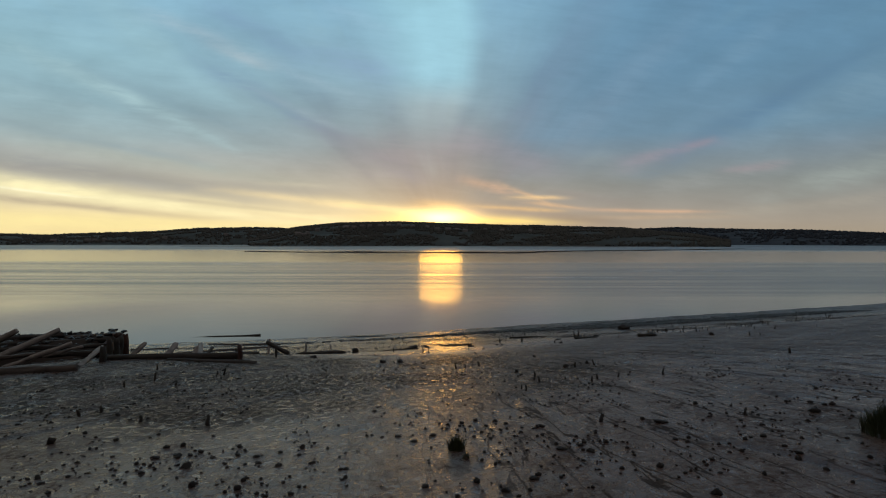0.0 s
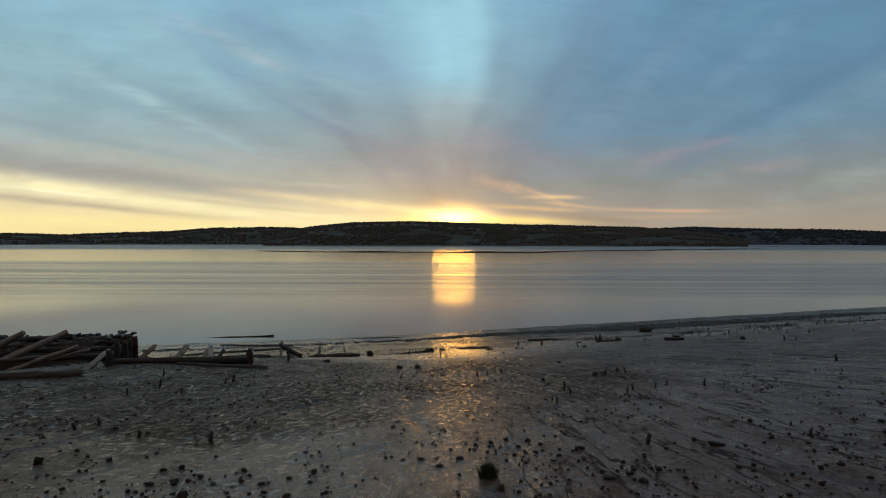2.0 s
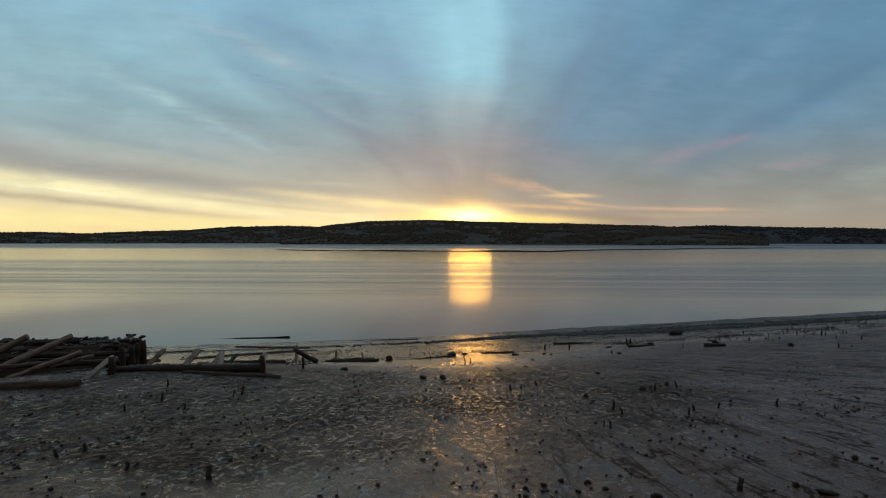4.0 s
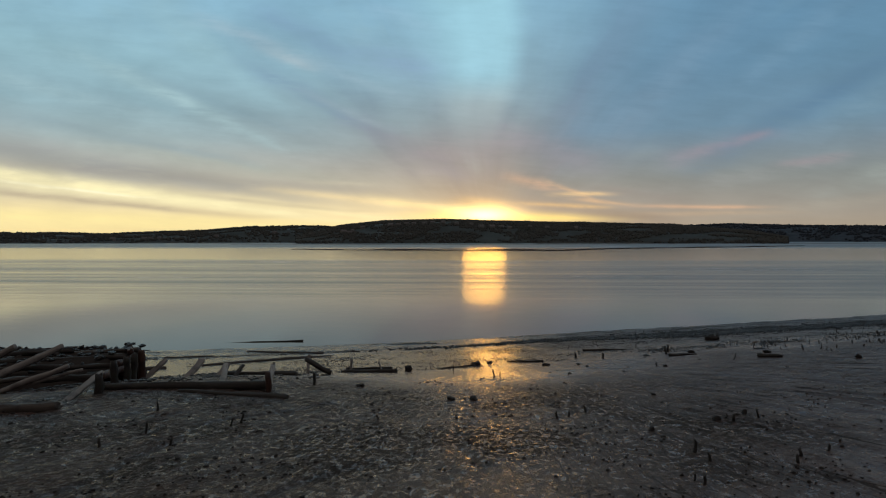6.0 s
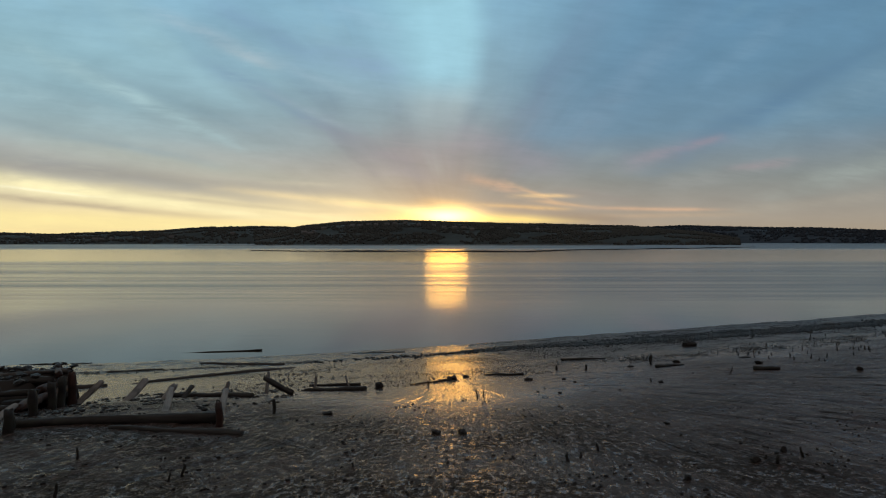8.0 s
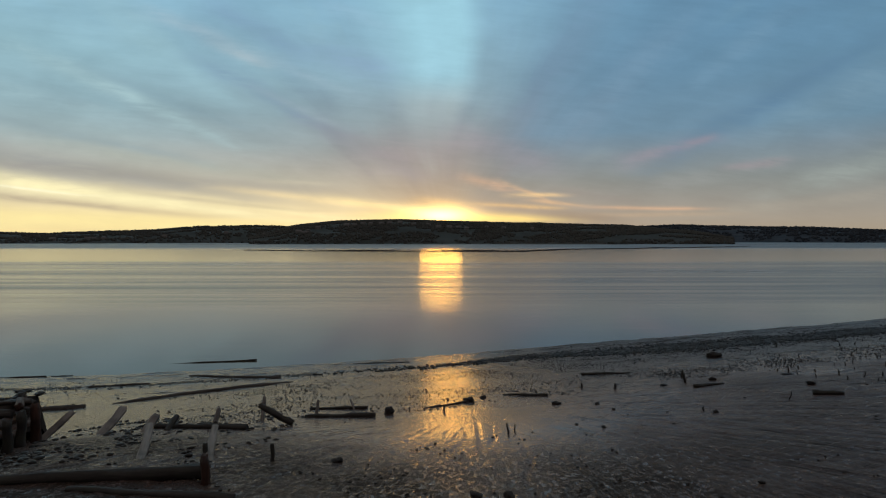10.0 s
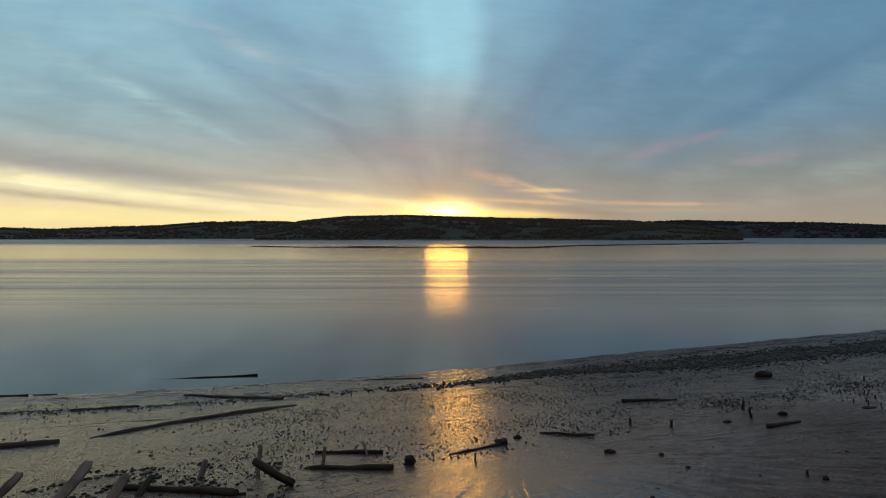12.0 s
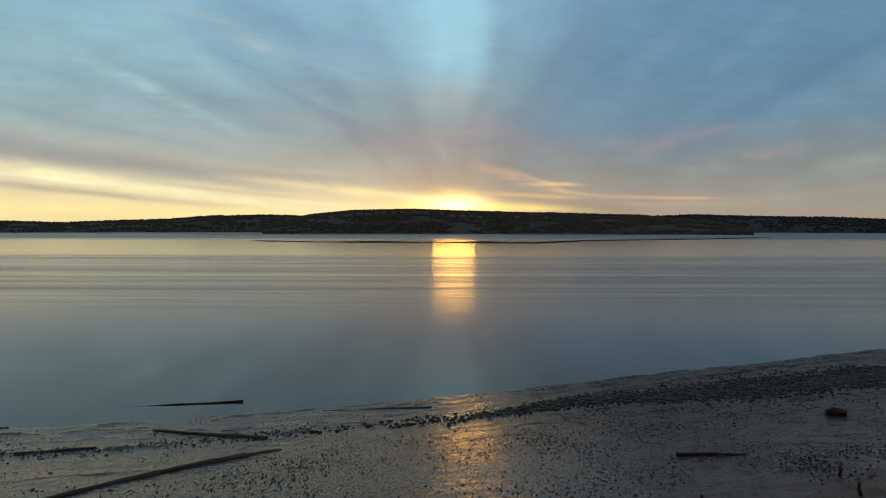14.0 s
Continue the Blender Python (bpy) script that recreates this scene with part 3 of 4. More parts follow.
lined = above * (0.25 + 0.75 * step(gx + 0.5 * wobble, -1.5, 2.5))
ground_mesh.attributes.new("rill", "FLOAT", "POINT").data.foreach_set("value", lined.astype(np.float32).ravel())
flow = np.zeros(gx.shape + (3,), np.float32)
flow[..., 0], flow[..., 1] = 14 * np.arctan2(gx + 1.0, 31.0 - gy), np.hypot(gx + 1.0, 31.0 - gy)
ground_mesh.attributes.new("flow", "FLOAT_VECTOR", "POINT").data.foreach_set("vector", flow.ravel())
soaked = np.exp(-((gx + 1.1 + 0.25 * wobble) / 2.1) ** 2) * step(gdist, 9, 14) * (0.55 + 0.45 * step(gdist, 22, 28)) + 0.42 * (1 - step(gdist + 0.6 * wobble, 22, 31)) * (1 - step(gx + 0.5 * wobble, -1, 4)) + 0.08 * (1 - step(gx + 0.5 * wobble, -3, 2))
ground_mesh.attributes.new("sheen", "FLOAT", "POINT").data.foreach_set("value", np.clip(soaked, 0, 1).astype(np.float32).ravel())
damp = 0.45 - 22 * hollow - 0.12 * lanes + 0.1 * step(gx + 0.4 * wobble, 0, 4) + 0.2 * np.clip(soaked, 0, 1) + 0.45 * np.exp(-((gx + 0.8) / 2.2) ** 2) * step(gdist, 12, 20) * (1 - step(gdist, 34, 40))
damp += 0.16 * fbm(gx * 0.9 + 40, gy * 1.1, 3) + 0.3 * (1 - step(gdist, 12, 24)) * (1 - 0.7 * step(gx, 0, 7))
ground_mesh.attributes.new("wet", "FLOAT", "POINT").data.foreach_set("value", np.clip(damp, 0, 1).astype(np.float32).ravel())
tagged(new("ground", ground_mesh), "wet grey-brown tidal mud sloping down to the river", "mudflat", kind="structure")
wx, wy = axis([(-3500, 500), (3500, 1)]), axis([(30, 200), (3800, 1)])
tagged(new("water", grid_mesh("water", wx, wy, np.zeros((len(wy), len(wx))), WATER)), "calm wide river mirroring the sunset sky", "river", kind="structure")


# ---------------------------------------------------------------- far shore
def ridge(name, label, dist, depth, table, seed, mat):
    """A wooded hill: rises from its shore to a skyline given by bearing and elevation in degrees."""
    az = np.array([r[0] for r in table], float)
    el = np.array([r[1] for r in table], float)
    a = np.arange(az[0], az[-1], 0.06)
    top = np.interp(a, az, el)
    top = np.convolve(np.pad(top, 8, mode="edge"), np.ones(17) / 17, "valid")
    ss = np.linspace(0, 1.25, 26)
    r = dist + depth * ss
    rise = np.where(ss < 1, ss ** 0.9 * (1.25 - 0.25 * ss), 1 - (ss - 1) * 1.2)
    A, S = np.meshgrid(np.radians(a), ss)
    R = dist + depth * S
    crest = (dist + depth) * np.tan(np.radians(top)) + 2.5
    zz = crest[None, :] * rise[:, None]
    x, y = R * np.sin(A), R * np.cos(A)
    zz = zz + 6 * fbm(x * 0.006 + seed, y * 0.006, 3) * np.clip(S * 3, 0, 1) * (1 - np.clip(S * 1.0, 0, 0.8))
    zz[0, :] = -1.5
    nx = len(a)
    verts = np.stack([x, y, zz], -1).reshape(-1, 3)
    faces = [(j * nx + i, j * nx + i + 1, (j + 1) * nx + i + 1, (j + 1) * nx + i) for j in range(len(ss) - 1) for i in range(nx - 1)]
    ob = tagged(new(name, link_mesh(name, verts.tolist(), faces, mat)), label, "hill", kind="structure")
    return a, ss, x, y, zz


ICO = None


def ico():
    global ICO
    if ICO is None:
        bm = bmesh.new()
        bmesh.ops.create_icosphere(bm, subdivisions=1, radius=1.0)
        ICO = (np.array([v.co[:] for v in bm.verts]), np.array([[v.index for v in f.verts] for f in bm.faces]))
        bm.free()
    return ICO


def scatter(name, spots, sizes, mat, label, category, flat=0.6, jitter=0.25, seed=1, smooth=True, tall=1.0):
    """Many small uneven lumps in one mesh."""
    v, f = ico()
    r = np.random.default_rng(seed)
    n = len(spots)
    turn = r.random(n) * 2 * np.pi
    sc = np.stack([sizes * (0.7 + 0.6 * r.random(n)), sizes * (0.7 + 0.6 * r.random(n)), sizes * flat * (0.7 + 0.6 * r.random(n)) * tall], -1)
    p = v[None] * (1 + jitter * (r.random((n, len(v), 1)) * 2 - 1)) * sc[:, None]
    c, s = np.cos(turn)[:, None], np.sin(turn)[:, None]
    q = np.stack([p[..., 0] * c - p[..., 1] * s, p[..., 0] * s + p[..., 1] * c, p[..., 2]], -1) + spots[:, None]
    faces = (f[None] + (np.arange(n) * len(v))[:, None, None]).reshape(-1, 3).astype(np.int32)
    me = bpy.data.meshes.new(name)
    q = q.reshape(-1, 3).astype(np.float32)
    me.vertices.add(len(q))
    me.vertices.foreach_set("co", q.ravel())
    me.loops.add(faces.size)
    me.loops.foreach_set("vertex_index", faces.ravel())
    me.polygons.add(len(faces))
    me.polygons.foreach_set("loop_start", np.arange(0, faces.size, 3, dtype=np.int32))
    me.update()
    me.validate()
    me.materials.append(mat)
    if smooth:
        me.shade_smooth()
    return tagged(new(name, me), label, category, kind="stuff")


def woods(name, hill, count, seed, lo, hi, label, mat=WOODS):
    """Tree crowns over a hill, thick along its crest."""
    a, ss, x, y, zz = hill
    r = np.random.default_rng(seed)
    i = r.integers(0, len(a), count)
    s = np.where(r.random(count) < 0.3, 0.9 + 0.12 * r.random(count), r.random(count) ** 0.8)
    jf = np.clip(s / 1.25 * (len(ss) - 1), 0, len(ss) - 2)
    j = jf.astype(int)
    w = jf - j
    pick = lambda m: m[j, i] * (1 - w) + m[j + 1, i] * w
    px, py, pz = pick(x), pick(y), pick(zz)
    keep = (fbm(px * 0.009 + seed, py * 0.009, 2) > -0.14) | (s > 0.88)
    px, py, pz = px[keep], py[keep], pz[keep]
    size = lo + (hi - lo) * r.random(len(px))
    return scatter(name, np.stack([px, py, pz + size * 0.35], -1), size, mat, label, "woods", flat=1.0, seed=seed, jitter=0.3)


HILL_L = ridge("backdrop_hill_west", "low dark wooded hill across the river", 1750, 500,
               [(-62, .55), (-50, .6), (-36, .68), (-33, .6), (-28, .84), (-25, .95), (-21.4, 1.28), (-17, 1.42), (-14, 1.38), (-11, 1.1), (-6, .8)], 3.0, MEADOW)
HILL_M = ridge("backdrop_hill_middle", "broad dark hill with fields and farmhouses across the river", 1240, 520,
               [(-17, .35), (-14.6, .85), (-13.4, 1.42), (-12, 1.62), (-10.9, 1.72), (-8.8, 1.92), (-3.4, 2.08), (2, 1.95), (7.5, 1.78), (12.8, 1.64), (18, 1.5), (19.6, 1.28), (24, .9), (27, .3)], 9.0, MEADOW)
# the ridge's blue is air haze painted into its material
HILL_R = ridge("backdrop_hill_east", "long dark wooded ridge in the distance, tinted blue for haze", 2300, 600,
               [(12, 1.0), (17, 1.2), (20, 1.33), (22.9, 1.42), (27.4, 1.24), (33.6, 1.08), (37.7, .82), (45, .7), (60, .55)], 14.0, HAZED_WOODS)
woods("far_woods_west", HILL_L, 8000, 21, 2.4, 4.4, "dense dark trees on the low hill")
woods("far_woods_middle", HILL_M, 16000, 22, 1.8, 3.4, "dark tree belts and woodland on the far hill")
woods("far_woods_east", HILL_R, 8000, 23, 3, 5.5, "dense dark woodland along the distant ridge", HAZED_WOODS)


# ---------------------------------------------------------------- builders of things
def part(name, bm, mat, parent=None, label="", m=None, smooth=True):
    """Links a bmesh as one mesh object, under a thing if one is given."""
    me = bpy.data.meshes.new(name)
    bm.to_mesh(me)
    bm.free()
    me.materials.append(mat)
    if smooth:
        me.shade_smooth()
    ob = new(name, me)
    ob.parent = parent
    if m is not None:
        ob.matrix_basis = m
    if label:
        ob["label"] = label
    return ob


def log_bm(length, r0, r1, seed, bend=0.0, sag=0.0, sides=12, rough=0.26, snag=0.0):
    """A log along x: tapered, bowed, with uneven bark and broken ends."""
    r = random.Random(seed)
    bm = bmesh.new()
    n = max(6, int(length / 0.13))
    ph = [r.uniform(0, 6.28) for _ in range(5)]
    rings = []
    for i in range(n + 1):
        t = i / n
        rad = r0 + (r1 - r0) * t
        rad *= 1 + 0.07 * math.sin(t * 9 + ph[0]) + 0.04 * math.sin(t * 23 + ph[1])
        if i in (0, n):
            rad *= 0.9
        cy = bend * length * 4 * t * (1 - t) + 0.012 * math.sin(t * 7 + ph[2])
        cz = sag * length * 4 * t * (1 - t) + 0.01 * math.sin(t * 11 + ph[3])
        ring = []
        for k in range(sides):
            a = 2 * math.pi * k / sides
            q = rad * (1 + rough * noise.noise((math.cos(a) * 1.7 + seed, math.sin(a) * 1.7, t * length * 1.4)) + 0.5 * rough * noise.noise((math.cos(a) * 4 + seed, math.sin(a) * 4, t * length * 3.1)))
            x = t * length
            if i in (0, n):
                x += (r.random() - 0.5) * (0.25 * rad + snag)
            ring.append(bm.verts.new((x, cy + q * math.cos(a), cz + q * math.sin(a))))
        rings.append(ring)
    for p, q in zip(rings, rings[1:]):
        for k in range(sides):
            bm.faces.new((p[k], p[(k + 1) % sides], q[(k + 1) % sides], q[k]))
    for ring, flip in ((rings[0], True), (rings[-1], False)):
        mid = bm.verts.new(sum((v.co for v in ring), Vector()) / sides)
        for k in range(sides):
            tri = (ring[k], ring[(k + 1) % sides], mid)
            f = bm.faces.new(tri[::-1] if flip else tri)
            f.smooth = False
    bmesh.ops.recalc_face_normals(bm, faces=bm.faces)
    return bm


def plank_bm(length, wide, thick, seed):
    """A worn board along x with broken, narrowed ends and split edges."""
    r = random.Random(seed)
    bm = bmesh.new()
    n = max(5, int(length / 0.12))
    rings = []
    for i in range(n + 1):
        t = i / n
        w = wide * (1 - 0.28 * max(0, (abs(t - 0.5) - 0.36) / 0.14) * r.random()) * (1 + 0.05 * math.sin(t * 14 + seed))
        th = thick * (1 + 0.12 * math.sin(t * 17 + seed * 2))
        sh = 0.015 * math.sin(t * 5 + seed)
        c = 0.22 * th
        prof = [(-w / 2 + c, -th / 2), (w / 2 - c, -th / 2), (w / 2, -th / 2 + c), (w / 2, th / 2 - c), (w / 2 - c, th / 2), (0, th / 2 + 0.004), (-w / 2 + c, th / 2), (-w / 2, th / 2 - c), (-w / 2, -th / 2 + c)]
        x = t * length
        rings.append([bm.verts.new((x + ((r.random() - 0.5) * 0.12 * wide * 2 if i in (0, n) else 0), y + sh, z + 0.006 * r.uniform(-1, 1))) for y, z in prof])
    s = len(rings[0])
    for p, q in zip(rings, rings[1:]):
        for k in range(s):
            bm.faces.new((p[k], p[(k + 1) % s], q[(k + 1) % s], q[k]))
    bm.faces.new(rings[0][::-1])
    bm.faces.new(rings[-1])
    bmesh.ops.recalc_face_normals(bm, faces=bm.faces)
    return bm


def along(a, b, twist=0.0):
    """The pose that lays local x from a towards b."""
    a, b = Vector(a), Vector(b)
    x = (b - a).normalized()
    up = Vector((0, 0, 1)) if abs(x.z) < 0.95 else Vector((0, -1, 0))
    y = up.cross(x).normalized()
    z = x.cross(y)
    rot = Matrix((x, y, z)).transposed().to_4x4()
    return Matrix.Translation(a) @ rot @ Matrix.Rotation(radians(twist), 4, "X")


def on_ground(x, y, lift=0.0):
    return (x, y, max(ground_at(x, y), 0.0) + lift)


def log_thing(name, a, b, r0, r1, seed, mat, label, category="log", group="", lift=0.5, bend=0.0, z0=None, z1=None, **kw):
    """A log lying from a to b on the mud; lift: how much of its radius stands above its middle line's rest."""
    pa = (a[0], a[1], z0) if z0 is not None else on_ground(a[0], a[1], r0 * lift)
    pb = (b[0], b[1], z1) if z1 is not None else on_ground(b[0], b[1], r1 * lift)
    L = (Vector(pb) - Vector(pa)).length
    ob = part(name, log_bm(L, r0, r1, seed, bend, **kw), mat, m=along(pa, pb))
    return tagged(ob, label, category, group)


def stake(x, y, h, r, lean, seed, mat=None, label="short dark rotted stake standing in the mud", group="stakes in the mud"):
    """An old stake: thin, worn to a ragged point, leaning a little, its foot in the mud."""
    q = random.Random(seed)
    ax = q.uniform(0, 6.28)
    z = ground_at(x, y)
    foot = Vector((x, y, z - 0.12))
    tip = Vector((x + math.cos(ax) * lean * h, y + math.sin(ax) * lean * h * 0.6, z + h))
    bm = log_bm((tip - foot).length, r * 0.8, r * q.uniform(0.4, 0.65), seed, sides=8, rough=0.3, snag=r * 1.4)
    ob = part("wooden_stake", bm, mat or WET_WOOD, m=along(foot, tip))
    return tagged(ob, label, "stake", group)


def stone_bm(seed, sub=2):
    """A broken stone: an uneven lump cut by a few flat faces."""
    q = random.Random(seed * 7 + 1)
    bm = bmesh.new()
    bmesh.ops.create_icosphere(bm, subdivisions=sub, radius=1.0)
    cuts = [(Vector((q.gauss(0, 1), q.gauss(0, 1), q.gauss(0, 0.8))).normalized(), q.uniform(0.5, 0.85)) for _ in range(8)]
    for v in bm.verts:
        n = v.co.normalized()
        co = n * (1 + 0.45 * noise.noise(n * 1.5 + Vector((seed * 3.1, 0, 0))) + 0.2 * noise.noise(n * 4.0 + Vector((0, seed * 1.7, 0))))
        for axis_n, reach in cuts:
            over = co.dot(axis_n) - reach
            if over > 0:
                co = co - axis_n * over * 0.9
        v.co = co
        v.co.z = max(v.co.z, -0.55)
    return bm


STONE_MESH = []
for k in range(7):
    sm = bpy.data.meshes.new("stone")
    sb = stone_bm(k + 1, 3)
    sb.to_mesh(sm)
    sb.free()
    sm.materials.append(STONE)
    STONE_MESH.append(sm)


RUBBLE_MESH = []
for k in range(6):
    sm = bpy.data.meshes.new("rubble_stone")
    sb = stone_bm(k + 21, 1)
    sb.to_mesh(sm)
    sb.free()
    sm.materials.append(GRAVEL)
    RUBBLE_MESH.append(sm)


def stone(x, y, size, tall, seed, label="dark wet stone half sunk in mud", wide=1.0, name="stone", group="stones on the mud"):
    q = random.Random(seed)
    ob = new(name, STONE_MESH[seed % 7])
    s = size / 2
    ob.matrix_basis = Matrix.Translation((x, y, max(ground_at(x, y), -0.05) + s * tall * 0.4)) @ Matrix.Rotation(q.uniform(-0.4, 0.4) if wide != 1 else q.uniform(0, 6.28), 4, "Z") @ Matrix.Diagonal((s * wide, s, s * tall, 1))
    return tagged(ob, label, "stone", group)


# ---------------------------------------------------------------- logs at the water's edge
log_thing("floating_log", (-19.9, 49.5), (-13.8, 50.5), 0.02, 0.055, 11, WET_WOOD, "long thin dark log floating off the mud", z0=-0.02, z1=0.05)
log_thing("driftwood_log", (-9.3, 48.9), (-3.75, 49.2), 0.05, 0.12, 12, WET_WOOD, "long dark log stranded at the water's edge", z0=-0.01, z1=0.08)
log_thing("driftwood_log", (-16.2, 45.7), (-10.6, 44.1), 0.06, 0.1, 13, SILT_WOOD, "dark wet log lying on the lower mud", lift=0.15, bend=-0.012)
log_thing("driftwood_log", (-15.5, 36.1), (-9.5, 42.2), 0.09, 0.13, 14, SILT_WOOD, "long bowed log half buried in the mud", lift=-0.55, bend=0.055)
log_thing("driftwood_log", (-22.5, 33.9), (-16.3, 35.6), 0.1, 0.12, 15, SILT_WOOD, "sunken dark log showing along its top", lift=0.1)
log_thing("floating_log", (-27.4, 45.9), (-24.6, 46.1), 0.025, 0.045, 16, WET_WOOD, "short dark log lying in the shallows", z0=0.0, z1=0.03)
log_thing("floating_log", (-24.4, 46.2), (-23.2, 46.3), 0.02, 0.035, 17, WET_WOOD, "short dark stick lying in the shallows", z0=0.01, z1=0.02)
log_thing("driftwood_log", (-20.0, 42.3), (-17.2, 43.0), 0.045, 0.06, 18, SILT_WOOD, "thin dark log sunk in the lower mud", lift=0.4)

# ---------------------------------------------------------------- fallen rails, posts and leaning boards
log_thing("rail_log", (-10.4, 21.5), (-6.3, 22.15), 0.1, 0.12, 21, WET_WOOD, "round dark rail log resting against a post", lift=0.95)
log_thing("rail_log", (-8.3, 21.3), (-5.5, 21.05), 0.05, 0.085, 22, WET_WOOD, "dark log lying half sunk below the rail", lift=0.15)
log_thing("rail_log", (-10.5, 28.5), (-7.35, 27.7), 0.07, 0.09, 23, WET_WOOD, "thin dark log lying among the boards", lift=0.7)
log_thing("driftwood_log", (-6.35, 30.4), (-4.1, 30.1), 0.055, 0.11, 24, WET_WOOD, "short tapered log lying on smooth mud", lift=0.35)
log_thing("driftwood_stick", (-6.6, 32.4), (-4.55, 32.1), 0.035, 0.06, 25, WET_WOOD, "thin stick lying behind a short log", "stick", lift=0.8)
log_thing("crossed_log", (-7.3, 28.7), (-6.3, 28.5), 0.085, 0.095, 26, WET_WOOD, "short log propped slantwise against a board", z0=3.14, z1=ground_at(-6.3, 28.5) + 0.05)
log_thing("driftwood_log", (7.15, 32.65), (8.5, 33.2), 0.075, 0.04, 27, WET_WOOD, "short tapering log on the open mud", lift=0.7)
log_thing("driftwood_log", (9.05, 28.9), (9.75, 28.55), 0.08, 0.06, 28, WET_WOOD, "short thick log lying on rippled mud", lift=0.8)
log_thing("driftwood_stick", (4.7, 39.1), (6.9, 38.8), 0.06, 0.03, 29, WET_WOOD, "long thin stick on the shingle", "stick", lift=0.8)
log_thing("driftwood_stick", (0.4, 33.9), (1.9, 32.9), 0.03, 0.05, 30, WET_WOOD, "thin branch lying on the mud", "stick", lift=0.8)
log_thing("driftwood_stick", (-2.6, 31.6), (-1.0, 32.5), 0.02, 0.04, 31, WET_WOOD, "thin pale edge of a sunken board", "stick", lift=0.5)


def post(x, y, top, r, seed, mat, label, tilt=(0.0, 0.0)):
    z = ground_at(x, y)
    foot, tip = Vector((x, y, z - 0.25)), Vector((x + tilt[0], y + tilt[1], top))
    ob = part("wooden_post", log_bm((tip - foot).length, r, r * 0.88, seed, sides=10, rough=0.25, snag=r * 0.7), mat, m=along(foot, tip))
    return tagged(ob, label, "post", "posts of the old wharf")


post(-6.22, 21.75, ground_at(-6.22, 21.75) + 0.5, 0.085, 41, RED_WOOD, "dark upright post at the rail's end")
post(-6.95, 23.7, ground_at(-6.95, 23.7) + 0.24, 0.06, 42, WET_WOOD, "low dark post stub behind the rail")
post(-5.5, 23.3, ground_at(-5.5, 23.3) + 0.34, 0.045, 43, WET_WOOD, "thin dark post standing alone in mud", (0.03, 0.02))


def board(foot, tip, wide, thick, seed, mat, label, twist=90.0):
    """A leaning board whose foot is sunk in the mud."""
    f = Vector((foot[0], foot[1], ground_at(foot[0], foot[1]) - 0.1))
    t = Vector(tip)
    ob = part("leaning_board", plank_bm((t - f).length, wide, thick, seed), mat, m=along(f, t, twist))
    return tagged(ob, label, "board", "leaning boards")


board((-12.35, 26.7), (-12.0, 27.6, 3.3), 0.2, 0.09, 51, GREY_WOOD, "weathered grey board leaning beside the crib", 10)
board((-11.25, 27.5), (-11.25, 28.85, 3.05), 0.24, 0.1, 52, GREY_WOOD, "broad weathered board leaning out of the mud", 12)
board((-7.95, 22.9), (-8.85, 25.4, 3.62), 0.17, 0.09, 53, GREY_WOOD, "long weathered board leaning over the rail", 8)
board((-10.05, 27.4), (-9.95, 28.1, 3.05), 0.22, 0.1, 54, GREY_WOOD, "stumpy weathered board end in the mud", 15)
board((-9.55, 27.6), (-9.45, 28.2, 2.98), 0.16, 0.1, 55, WET_WOOD, "broken dark board end in the mud", -10)
board((-6.6, 22.9), (-7.35, 25.3, 3.6), 0.16, 0.08, 56, GREY_WOOD, "weathered board leaning against the end post", 10)
board((-7.5, 29.7), (-7.55, 30.1, 3.02), 0.17, 0.07, 57, GREY_WOOD, "upright grey board with a narrow tip", 80)
board((-8.9, 29.5), (-8.85, 29.8, 2.75), 0.18, 0.06, 58, GREY_WOOD, "short grey board standing in the mud", 80)
board((-6.05, 30.6), (-6.0, 30.8, 2.72), 0.12, 0.05, 59, GREY_WOOD, "short grey board end behind a log", 80)
board((-4.95, 31.9), (-5.15, 32.3, 2.3), 0.14, 0.06, 60, GREY_WOOD, "small tilted grey board by the stick", 60)

# ---------------------------------------------------------------- the ruined timber crib
crib = tagged(new("timber_crib"), "ruined wharf crib of stacked dark logs filled with rubble", "wharf ruin")
CX, CY = -13.0, 25.0
crib.location = (CX, CY, ground_at(CX, CY))
bpy.context.view_layer.update()
home = crib.matrix_world.inverted()


def crib_log(a, b, r0, r1, seed, mat=None, label=""):
    L = (Vector(b) - Vector(a)).length
    return part("log", log_bm(L, r0, r1, seed, rough=0.4, snag=0.08), mat or WET_WOOD, crib, label, home @ along(a, b))


def crib_post(x, y, top, r, seed, mat=None):
    f, t = Vector((x, y, ground_at(x, y) - 0.2)), Vector((x + 0.02, y, top))
    return part("post", log_bm((t - f).length, r, r * 0.9, seed, sides=10, rough=0.3, snag=r * 0.6), mat or WET_WOOD, crib, "", home @ along(f, t))


